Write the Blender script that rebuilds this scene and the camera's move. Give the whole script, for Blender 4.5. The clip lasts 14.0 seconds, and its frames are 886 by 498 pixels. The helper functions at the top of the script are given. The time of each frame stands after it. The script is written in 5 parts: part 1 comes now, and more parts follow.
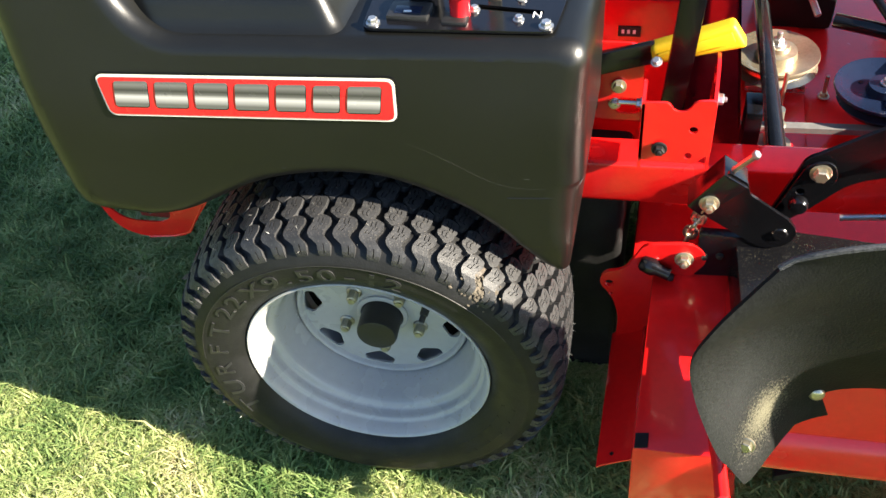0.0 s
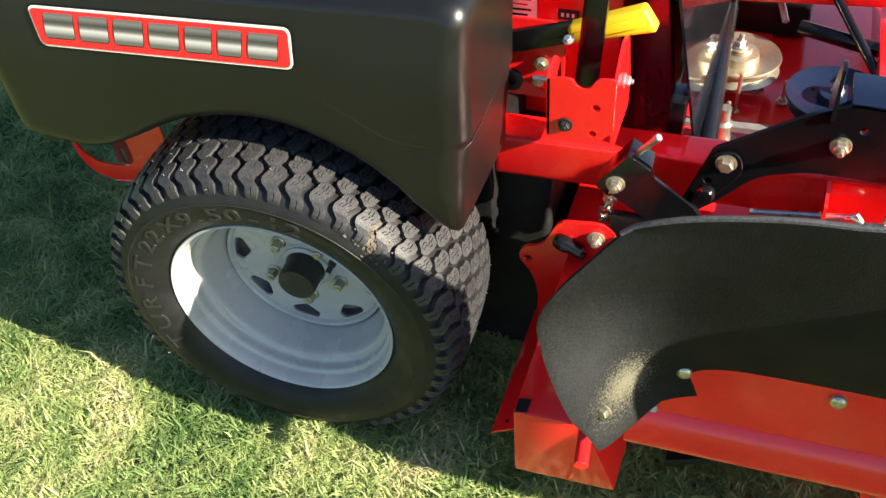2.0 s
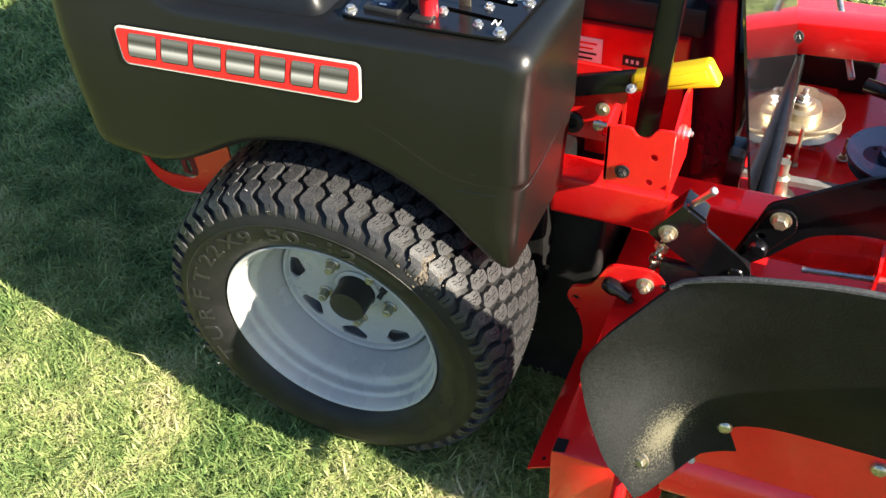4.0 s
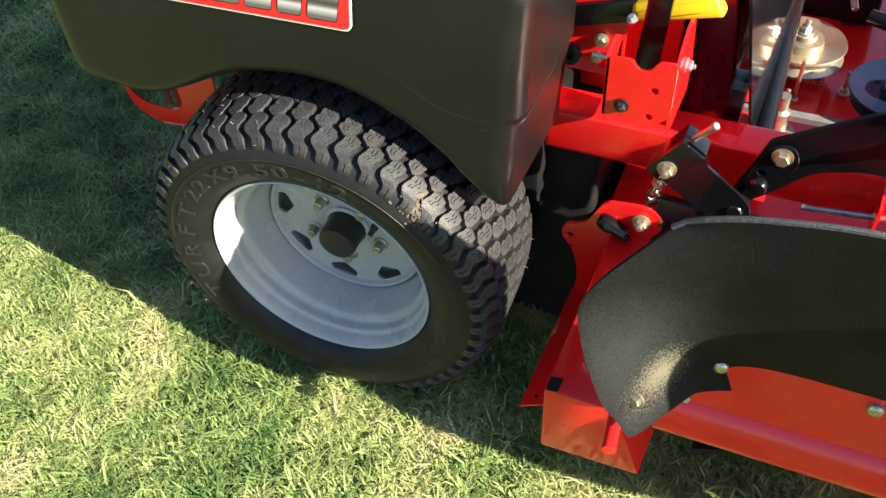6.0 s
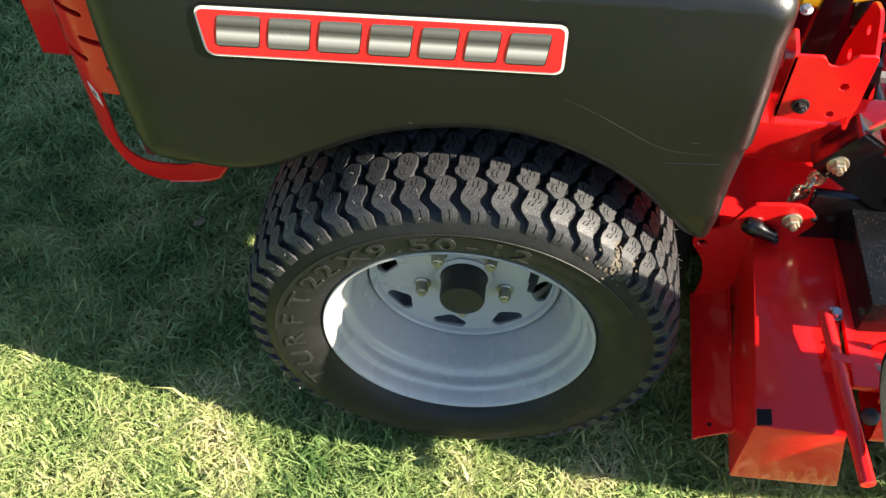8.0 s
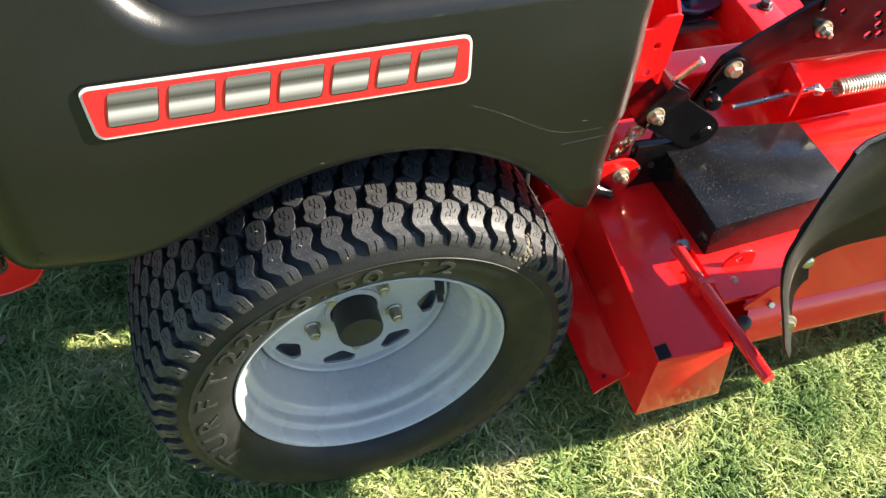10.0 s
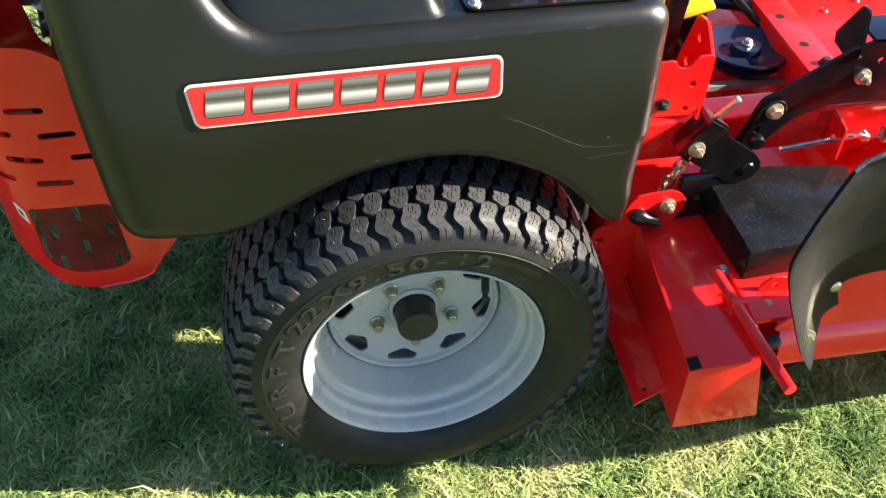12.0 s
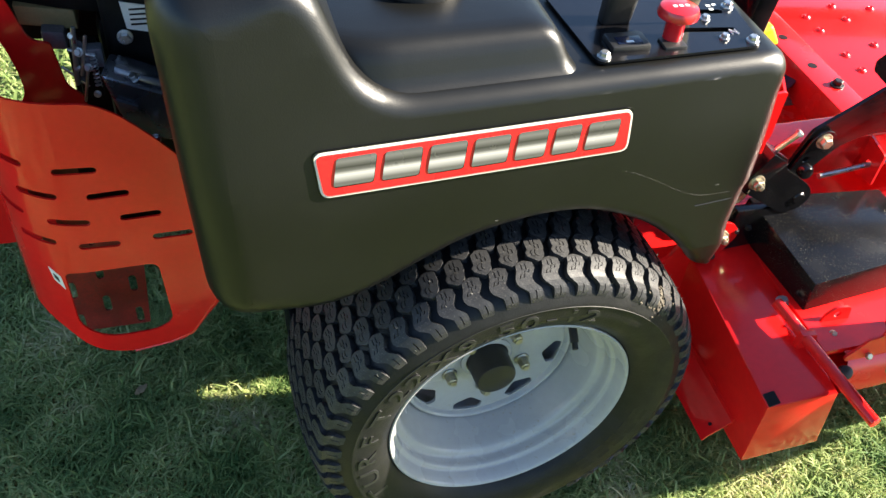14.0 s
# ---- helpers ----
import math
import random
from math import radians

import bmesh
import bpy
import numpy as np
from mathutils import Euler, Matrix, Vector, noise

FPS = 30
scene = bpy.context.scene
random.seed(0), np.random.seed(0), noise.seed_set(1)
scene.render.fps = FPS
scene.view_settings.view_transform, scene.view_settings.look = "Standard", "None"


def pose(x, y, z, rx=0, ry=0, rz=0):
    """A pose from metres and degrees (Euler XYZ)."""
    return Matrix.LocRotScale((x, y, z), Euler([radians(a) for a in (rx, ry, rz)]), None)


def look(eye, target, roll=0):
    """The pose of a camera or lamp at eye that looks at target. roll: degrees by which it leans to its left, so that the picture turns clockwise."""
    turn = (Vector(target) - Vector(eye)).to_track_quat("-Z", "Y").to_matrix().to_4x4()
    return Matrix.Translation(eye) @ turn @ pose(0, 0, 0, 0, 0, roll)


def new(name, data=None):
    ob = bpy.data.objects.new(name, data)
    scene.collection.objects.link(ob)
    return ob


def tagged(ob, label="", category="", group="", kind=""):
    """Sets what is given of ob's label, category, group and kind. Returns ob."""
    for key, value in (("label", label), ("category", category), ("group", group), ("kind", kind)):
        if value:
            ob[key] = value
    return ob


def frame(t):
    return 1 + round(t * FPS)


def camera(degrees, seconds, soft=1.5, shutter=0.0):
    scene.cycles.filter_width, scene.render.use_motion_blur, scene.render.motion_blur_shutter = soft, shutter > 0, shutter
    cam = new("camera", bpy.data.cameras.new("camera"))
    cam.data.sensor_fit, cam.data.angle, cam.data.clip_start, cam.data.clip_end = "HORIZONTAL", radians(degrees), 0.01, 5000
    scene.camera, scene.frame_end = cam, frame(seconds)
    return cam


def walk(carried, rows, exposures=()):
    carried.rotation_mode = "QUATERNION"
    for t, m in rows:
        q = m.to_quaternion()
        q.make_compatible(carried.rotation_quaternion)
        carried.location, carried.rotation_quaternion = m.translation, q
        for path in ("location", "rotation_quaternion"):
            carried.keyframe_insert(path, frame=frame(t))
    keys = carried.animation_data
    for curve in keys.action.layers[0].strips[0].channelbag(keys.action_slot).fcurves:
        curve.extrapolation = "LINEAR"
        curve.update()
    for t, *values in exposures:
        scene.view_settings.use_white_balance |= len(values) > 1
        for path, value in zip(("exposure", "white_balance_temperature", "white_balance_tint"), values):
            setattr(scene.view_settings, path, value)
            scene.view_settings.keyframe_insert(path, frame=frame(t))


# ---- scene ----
cam = camera(52.3, 14.0)
PATH = [
    (0, (0.361, -0.69, 1.247), (-0.079, 0.648, -0.172), -7.5),
    (0.5, (0.288, -0.833, 1.254), (-0.002, 0.573, -0.139), -2.0),
    (1, (0.34, -0.843, 1.229), (0.153, 0.518, -0.225), -0.9),
    (1.5, (0.518, -0.73, 1.212), (0.068, 0.614, -0.199), -4.5),
    (2, (0.57, -0.708, 1.221), (0.004, 0.602, -0.18), -5.7),
    (2.5, (0.577, -0.705, 1.231), (-0.033, 0.624, -0.133), -3.4),
    (3, (0.575, -0.714, 1.241), (-0.072, 0.591, -0.129), -3.5),
    (3.2, (0.572, -0.715, 1.243), (-0.099, 0.586, -0.12), -4.3),
    (5.3, (0.561, -0.707, 1.26), (-0.099, 0.579, -0.123), -3.8),
    (5.5, (0.555, -0.712, 1.25), (-0.083, 0.55, -0.164), -3.3),
    (6, (0.548, -0.693, 1.235), (-0.056, 0.519, -0.236), -3.5),
    (6.5, (0.52, -0.652, 1.228), (-0.063, 0.532, -0.275), -5.2),
    (7, (0.368, -0.674, 1.237), (-0.118, 0.533, -0.282), -4.2),
    (7.5, (0.183, -0.724, 1.232), (-0.137, 0.511, -0.308), -0.6),
    (8, (0.083, -0.618, 1.208), (-0.11, 0.627, -0.346), 0.0),
    (8.5, (-0.011, -0.466, 1.171), (0.039, 0.695, -0.457), 2.5),
    (8.7, (-0.032, -0.453, 1.17), (0.154, 0.645, -0.492), 3.4),
    (10.8, (-0.194, -0.729, 1.231), (0.324, 0.624, -0.148), 6.3),
    (11, (-0.153, -0.756, 1.238), (0.277, 0.63, -0.138), 4.6),
    (11.5, (-0.117, -0.779, 1.231), (0.164, 0.634, -0.156), 2.8),
    (12, (-0.104, -0.785, 1.24), (0.133, 0.636, -0.148), 1.7),
    (12.5, (-0.085, -0.794, 1.223), (0.178, 0.595, -0.192), 1.3),
    (13, (-0.094, -0.781, 1.221), (0.174, 0.589, -0.211), 1.3),
    (13.5, (-0.192, -0.7, 1.229), (0.155, 0.67, -0.186), 3.9),
    (14, (-0.341, -0.642, 1.247), (0.143, 0.714, -0.142), 6.4),
]
walk(cam, [(t, look(eye, target, roll)) for t, eye, target, roll in PATH],
     exposures=[(0.0, 2.35), (1.5, 2.12), (3.0, 2.12), (5.5, 2.12), (7.5, 2.13), (8.0, 2.18), (8.5, 2.60), (10.8, 2.38), (12.5, 2.40), (14.0, 2.40)])

from mathutils.geometry import tessellate_polygon

# ---- light ----
SUN_TO = Vector((1.88, -0.285, 1.03)).normalized()
world = bpy.data.worlds.new("sky_world")
scene.world = world
world.use_nodes = True
wn = world.node_tree
sky = wn.nodes.new("ShaderNodeTexSky")
sky.sky_type = "NISHITA"
sky.sun_disc = False
sky.ozone_density = 3.5
sky.dust_density = 0.6
sky.sun_elevation = math.asin(SUN_TO.z)
sky.sun_rotation = math.atan2(SUN_TO.x, SUN_TO.y)
wn.links.new(sky.outputs[0], wn.nodes["Background"].inputs[0])
wn.nodes["Background"].inputs[1].default_value = 0.060
sun_data = bpy.data.lights.new("sun", "SUN")
sun_data.energy = 5.0
sun_data.angle = radians(0.55)
sun_data.color = (1.0, 0.90, 0.74)
sun = new("sun", sun_data)
sun.matrix_world = look((0, 0, 0), tuple(-SUN_TO))


# ---- materials ----
def mat(name, base, rough=0.5, metal=0.0, vary=0.15, scale=30.0, bump=0.0, bump_scale=200.0, dirt=None, dirt_amount=0.0,
        dirt_scale=6.0, rough_vary=0.1, coat=0.0, per_object=0.0, spec=0.5):
    """A procedural surface: colour varied at two scales, roughness patches, fine relief and optional dirt."""
    m = bpy.data.materials.new(name)
    m.use_nodes = True
    t = m.node_tree
    n, l = t.nodes, t.links
    b = n["Principled BSDF"]
    b.inputs["Metallic"].default_value = metal
    b.inputs["Coat Weight"].default_value = coat
    b.inputs["Coat Roughness"].default_value = 0.08
    b.inputs["Specular IOR Level"].default_value = spec
    co = n.new("ShaderNodeTexCoord").outputs["Object"]

    def noise_tex(s, detail=4.0):
        q = n.new("ShaderNodeTexNoise")
        q.inputs["Scale"].default_value = s
        q.inputs["Detail"].default_value = detail
        l.new(co, q.inputs["Vector"])
        return q.outputs["Fac"]

    def rng(v, a, c):
        q = n.new("ShaderNodeMapRange")
        q.inputs["From Min"].default_value, q.inputs["From Max"].default_value = 0.3, 0.7
        q.inputs["To Min"].default_value, q.inputs["To Max"].default_value = a, c
        l.new(v, q.inputs["Value"])
        return q.outputs[0]

    def mul(a, c):
        q = n.new("ShaderNodeMath")
        q.operation = "MULTIPLY"
        l.new(a, q.inputs[0])
        l.new(c, q.inputs[1])
        return q.outputs[0]

    f = mul(rng(noise_tex(scale), 1 - vary, 1 + vary), rng(noise_tex(scale * 9), 1 - vary * 0.6, 1 + vary * 0.6))
    if per_object:
        g = n.new("ShaderNodeObjectInfo").outputs["Random"]
        q = n.new("ShaderNodeMapRange")
        q.inputs["To Min"].default_value, q.inputs["To Max"].default_value = 1 - per_object, 1 + per_object
        l.new(g, q.inputs["Value"])
        f = mul(f, q.outputs[0])
    s = n.new("ShaderNodeVectorMath")
    s.operation = "SCALE"
    s.inputs[0].default_value = base
    l.new(f, s.inputs["Scale"])
    col = s.outputs[0]
    rough_out = rng(noise_tex(scale * 0.7), max(rough - rough_vary, 0.03), min(rough + rough_vary, 1))
    if dirt:
        d = n.new("ShaderNodeMapRange")
        d.inputs["From Min"].default_value, d.inputs["From Max"].default_value = 0.62 - dirt_amount * 0.3, 0.72 - dirt_amount * 0.2
        l.new(noise_tex(dirt_scale * 30, 6.0), d.inputs["Value"])
        e = mul(d.outputs[0], rng(noise_tex(dirt_scale, 3.0), 0.0, 1.0))
        x = n.new("ShaderNodeMix")
        x.data_type = "RGBA"
        l.new(e, x.inputs["Factor"])
        l.new(col, x.inputs[6])
        x.inputs[7].default_value = (*dirt, 1)
        col = x.outputs[2]
    l.new(col, b.inputs["Base Color"])
    l.new(rough_out, b.inputs["Roughness"])
    if bump:
        q = n.new("ShaderNodeBump")
        q.inputs["Strength"].default_value = bump
        q.inputs["Distance"].default_value = 0.001
        l.new(noise_tex(bump_scale, 3.0), q.inputs["Height"])
        l.new(q.outputs[0], b.inputs["Normal"])
    return m


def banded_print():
    """Silver print, chrome shine painted in as light and dark bands along its height."""
    m = mat("silver_print_painted_shine", (0.5, 0.5, 0.5), 0.22, vary=0.05, scale=30, coat=0.4)
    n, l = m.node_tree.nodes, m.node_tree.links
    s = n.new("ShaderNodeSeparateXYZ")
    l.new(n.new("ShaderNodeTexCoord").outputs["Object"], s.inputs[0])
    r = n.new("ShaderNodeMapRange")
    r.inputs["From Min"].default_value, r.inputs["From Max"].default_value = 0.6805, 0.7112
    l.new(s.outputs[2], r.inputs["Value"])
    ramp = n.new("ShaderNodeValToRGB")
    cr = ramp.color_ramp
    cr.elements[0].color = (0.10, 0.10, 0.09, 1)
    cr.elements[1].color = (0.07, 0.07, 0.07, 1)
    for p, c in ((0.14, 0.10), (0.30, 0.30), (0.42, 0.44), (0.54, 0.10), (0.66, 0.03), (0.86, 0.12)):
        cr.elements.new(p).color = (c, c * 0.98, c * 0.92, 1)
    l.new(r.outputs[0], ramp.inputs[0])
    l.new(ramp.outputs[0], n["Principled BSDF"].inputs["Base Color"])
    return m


RED = mat("red_enamel", (0.78, 0.011, 0.011), 0.20, vary=0.06, scale=12, bump=0.06, bump_scale=350, coat=0.38, spec=0.45)
PLASTIC = mat("black_moulded_plastic", (0.0046, 0.0047, 0.0040), 0.36, vary=0.12, scale=9, bump=0.14, bump_scale=700, rough_vary=0.05, spec=0.44)
RUBBER = mat("tyre_rubber", (0.0105, 0.0105, 0.0108), 0.44, vary=0.25, scale=40, bump=0.4, bump_scale=500, spec=0.26)
TREAD = mat("tread_rubber", (0.031, 0.031, 0.032), 0.48, vary=0.25, scale=60, bump=0.5, bump_scale=700, dirt=(0.20, 0.18, 0.15), dirt_amount=0.04,
            dirt_scale=18, per_object=0.15, spec=0.32)
RIM = mat("grey_white_rim_enamel", (0.374, 0.376, 0.374), 0.26, vary=0.05, scale=10, bump=0.08, bump_scale=250, dirt=(0.3, 0.27, 0.2), dirt_amount=0.04)
ZINC = mat("yellow_zinc", (0.52, 0.47, 0.35), 0.34, metal=0.9, vary=0.2, scale=60, bump=0.1)
NUT = mat("dull_zinc", (0.36, 0.34, 0.27), 0.42, metal=0.85, vary=0.25, scale=60, bump=0.2)
STEEL = mat("bright_steel", (0.55, 0.54, 0.52), 0.32, metal=0.9, vary=0.15, scale=60, bump=0.1)
BLACK = mat("black_powder_coat", (0.0045, 0.0045, 0.0055), 0.18, vary=0.15, scale=30, bump=0.10, bump_scale=500, spec=0.45)
DUSTY = mat("black_cover_with_clippings", (0.006, 0.006, 0.007), 0.20, vary=0.2, scale=20, bump=0.15, bump_scale=300, dirt=(0.32, 0.30, 0.21), dirt_amount=-0.065, dirt_scale=26, spec=0.32)
FLAP = mat("chute_rubber", (0.0068, 0.0072, 0.0064), 0.50, vary=0.25, scale=14, bump=0.4, bump_scale=400, spec=0.12)
GLOSS = mat("gloss_black_enamel", (0.006, 0.006, 0.008), 0.05, vary=0.1, scale=20, rough_vary=0.03, coat=0.6, bump=0.02, bump_scale=40, dirt=(0.40, 0.38, 0.34), dirt_amount=-0.02, dirt_scale=30)
# the guard's red, darkened in colour for the shade behind the opening
SHADED_RED = mat("red_darkened_for_shade", (0.19, 0.014, 0.012), 0.45, vary=0.3, scale=25, bump=0.2, dirt=(0.06, 0.03, 0.02), dirt_amount=0.2)
# hair grey lifted above the tyre's rubber to paint in sun glint
HAIR = mat("rubber_hair_painted_glint", (0.16, 0.16, 0.15), 0.45, vary=0.2, scale=80)
# red enamel darkened and purpled to paint in shade and sky reflection
SHADED_PANEL_RED = mat("panel_red_darkened_for_shade", (0.075, 0.006, 0.016), 0.16, vary=0.2, scale=8, bump=0.04, bump_scale=60, coat=0.3)
YELLOW = mat("yellow_grip", (0.80, 0.52, 0.01), 0.42, vary=0.06, scale=20, bump=0.15)
PULLEY = mat("zinc_pulley", (0.47, 0.40, 0.28), 0.34, metal=0.85, vary=0.15, scale=25, bump=0.1)
# blue in the base colour stands in for sky sheen on black parts
NAVY = mat("black_tinted_for_sky_sheen", (0.007, 0.012, 0.030), 0.24, vary=0.1, scale=20, spec=0.3)
CREAM = mat("cream_metal_rim", (0.62, 0.60, 0.52), 0.3, vary=0.05, scale=30)
WHITE = mat("white_print", (0.80, 0.79, 0.75), 0.35, vary=0.04, scale=30)
DECAL = mat("red_decal", (0.66, 0.012, 0.016), 0.25, vary=0.03, scale=20, coat=0.4)
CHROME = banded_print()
KNOB = mat("red_knob_plastic", (0.52, 0.012, 0.018), 0.25, vary=0.05, scale=30, coat=0.5)
ENGINE = mat("grey_engine_casting", (0.16, 0.16, 0.18), 0.42, metal=0.3, vary=0.2, scale=30, bump=0.3)
# engine steel, also the dark fill of holes, gaps and shaded hollows
DARK = mat("dark_steel_and_shade_fill", (0.008, 0.0078, 0.0078), 0.5, vary=0.3, scale=30, bump=0.3, spec=0.2)
HUB = mat("black_hub_plastic", (0.012, 0.012, 0.012), 0.45, vary=0.2, scale=30, bump=0.2)
LETTER = mat("moulded_letter_rubber", (0.018, 0.018, 0.019), 0.36, vary=0.2, scale=80, bump=0.2)
BELT = mat("grey_belt", (0.13, 0.125, 0.12), 0.6, vary=0.15, scale=60, bump=0.3)
VALVE = mat("silver_grey_casting", (0.30, 0.30, 0.33), 0.26, metal=0.85, vary=0.1, scale=30, bump=0.1)
# scuffs on the tank, and the painted lit crease on the tyre
SCRATCH_AND_LIT_CREASE = mat("pale_scuff_and_lit_crease", (0.017, 0.017, 0.015), 0.5, vary=0.3, scale=200)
# grainy flap rubber, its grey lifted to paint sun on the top edge
EDGE = mat("grainy_cut_rubber_sunlit", (0.030, 0.031, 0.034), 0.6, vary=0.6, scale=350, bump=1.0, bump_scale=900)
MUD = mat("dried_mud", (0.085, 0.070, 0.050), 0.9, vary=0.35, scale=120, bump=0.6, bump_scale=500)
LEAF = mat("dry_leaf", (0.42, 0.33, 0.20), 0.7, vary=0.2, scale=80)


def stain(m, centre, size, colour, scale, low, high, amount=1.0):
    """Dust or mud lying in one place of a surface, grainy and thinning out."""
    n, l = m.node_tree.nodes, m.node_tree.links
    b = n["Principled BSDF"]
    old = b.inputs["Base Color"].links[0].from_socket
    co = n.new("ShaderNodeTexCoord").outputs["Object"]
    mp = n.new("ShaderNodeMapping")
    mp.vector_type = "TEXTURE"
    mp.inputs["Location"].default_value = centre
    mp.inputs["Scale"].default_value = size
    l.new(co, mp.inputs["Vector"])
    le = n.new("ShaderNodeVectorMath")
    le.operation = "LENGTH"
    l.new(mp.outputs[0], le.inputs[0])
    nz = n.new("ShaderNodeTexNoise")
    nz.inputs["Scale"].default_value = scale
    nz.inputs["Detail"].default_value = 6.0
    nz.inputs["Roughness"].default_value = 0.75
    l.new(co, nz.inputs["Vector"])
    s = n.new("ShaderNodeMath")
    s.operation = "MULTIPLY_ADD"
    l.new(le.outputs["Value"], s.inputs[0])
    s.inputs[1].default_value = -0.30
    l.new(nz.outputs["Fac"], s.inputs[2])
    r = n.new("ShaderNodeMapRange")
    r.inputs["From Min"].default_value, r.inputs["From Max"].default_value = low, high
    r.inputs["To Max"].default_value = amount
    l.new(s.outputs[0], r.inputs["Value"])
    x = n.new("ShaderNodeMix")
    x.data_type = "RGBA"
    l.new(r.outputs[0], x.inputs["Factor"])
    l.new(old, x.inputs[6])
    x.inputs[7].default_value = (*colour, 1)
    l.new(x.outputs[2], b.inputs["Base Color"])


# straw dust on the chute flap, dried mud on the tyre's shoulder
stain(FLAP, (0.503, -0.05, 0.382), (0.034, 0.2, 0.042), (0.25, 0.23, 0.15), 420, 0.26, 0.48, 0.55)
stain(FLAP, (0.470, -0.10, 0.430), (0.085, 0.2, 0.13), (0.042, 0.045, 0.047), 420, 0.18, 0.62, 0.45)
stain(RUBBER, (0.172, -0.01, 0.462), (0.024, 0.06, 0.020), (0.13, 0.10, 0.07), 160, 0.25, 0.45, 0.7)


def grass_material():
    m = bpy.data.materials.new("grass_blades")
    m.use_nodes = True
    n, l = m.node_tree.nodes, m.node_tree.links
    b = n["Principled BSDF"]
    g = n.new("ShaderNodeNewGeometry")
    ramp = n.new("ShaderNodeValToRGB")
    cr = ramp.color_ramp
    cr.elements[0].color = (0.088, 0.175, 0.050, 1)
    cr.elements[1].color = (0.72, 0.61, 0.44, 1)
    for p, c in ((0.33, (0.270, 0.365, 0.125, 1)), (0.55, (0.455, 0.510, 0.205, 1)), (0.75, (0.62, 0.575, 0.32, 1))):
        cr.elements.new(p).color = c
    co = n.new("ShaderNodeTexCoord")
    q = n.new("ShaderNodeTexNoise")
    q.inputs["Scale"].default_value = 7.0
    q.inputs["Detail"].default_value = 3.0
    l.new(co.outputs["Object"], q.inputs["Vector"])
    a = n.new("ShaderNodeMath")
    a.operation = "MULTIPLY_ADD"
    l.new(q.outputs["Fac"], a.inputs[0])
    a.inputs[1].default_value = 1.5
    a.inputs[2].default_value = -0.86
    # a worn, drier patch of lawn
    away = n.new("ShaderNodeVectorMath")
    away.operation = "DISTANCE"
    l.new(co.outputs["Object"], away.inputs[0])
    away.inputs[1].default_value = (-0.375, -0.18, 0.02)
    dry = n.new("ShaderNodeMapRange")
    dry.interpolation_type = "SMOOTHSTEP"
    dry.inputs["From Min"].default_value, dry.inputs["From Max"].default_value = 0.03, 0.24
    dry.inputs["To Min"].default_value, dry.inputs["To Max"].default_value = 0.20, 0.0
    l.new(away.outputs["Value"], dry.inputs["Value"])
    both = n.new("ShaderNodeMath")
    both.operation = "ADD"
    l.new(a.outputs[0], both.inputs[0])
    l.new(dry.outputs[0], both.inputs[1])
    s = n.new("ShaderNodeMath")
    s.operation = "ADD"
    part_of = n.new("ShaderNodeMath")
    part_of.operation = "MULTIPLY_ADD"
    l.new(g.outputs["Random Per Island"], part_of.inputs[0])
    part_of.inputs[1].default_value = 0.38
    part_of.inputs[2].default_value = 0.27
    l.new(part_of.outputs[0], s.inputs[0])
    l.new(both.outputs[0], s.inputs[1])
    l.new(s.outputs[0], ramp.inputs[0])
    l.new(ramp.outputs[0], b.inputs["Base Color"])
    b.inputs["Roughness"].default_value = 0.55
    b.inputs["Specular IOR Level"].default_value = 0.22
    tr = n.new("ShaderNodeBsdfTranslucent")
    l.new(ramp.outputs[0], tr.inputs[0])
    mix = n.new("ShaderNodeMixShader")
    mix.inputs[0].default_value = 0.46
    l.new(b.outputs[0], mix.inputs[1])
    l.new(tr.outputs[0], mix.inputs[2])
    l.new(mix.outputs[0], n["Material Output"].inputs[0])
    return m


GRASS = grass_material()
SOIL = mat("lawn_thatch", (0.100, 0.135, 0.038), 0.9, vary=0.5, scale=45, bump=1.0, bump_scale=160, dirt=(0.24, 0.20, 0.12), dirt_amount=0.35, dirt_scale=4)


# ---- building helpers ----
def part(name, bm, material, parent, label="", smooth=40, turn=True):
    """Links a bmesh as one mesh object under a thing or a part."""
    me = bpy.data.meshes.new(name)
    if turn:
        bmesh.ops.recalc_face_normals(bm, faces=bm.faces)
    bm.to_mesh(me)
    bm.free()
    me.materials.append(material)
    if smooth:
        me.shade_smooth()
        me.set_sharp_from_angle(angle=radians(smooth))
    ob = new(name, me)
    ob.parent = parent
    if label:
        tagged(ob, label)
    return ob


def share(name, data, parent, m=None, label=""):
    """Another object on mesh data that exists."""
    ob = new(name, data)
    ob.parent = parent
    if m is not None:
        ob.matrix_basis = m
    if label:
        tagged(ob, label)
    return ob


def bevel(bm, width, segments=2, angle=30):
    es = [e for e in bm.edges if len(e.link_faces) == 2 and e.calc_face_angle(0) > radians(angle)]
    bmesh.ops.bevel(bm, geom=es, offset=width, segments=segments, profile=0.6, affect="EDGES", clamp_overlap=True)
    return bm


def box(x0, x1, y0, y1, z0, z1, b=0.002, seg=2):
    bm = bmesh.new()
    bmesh.ops.create_cube(bm, size=1)
    for v in bm.verts:
        v.co = Vector((x0 + (v.co.x + 0.5) * (x1 - x0), y0 + (v.co.y + 0.5) * (y1 - y0), z0 + (v.co.z + 0.5) * (z1 - z0)))
    return bevel(bm, b, seg) if b else bm


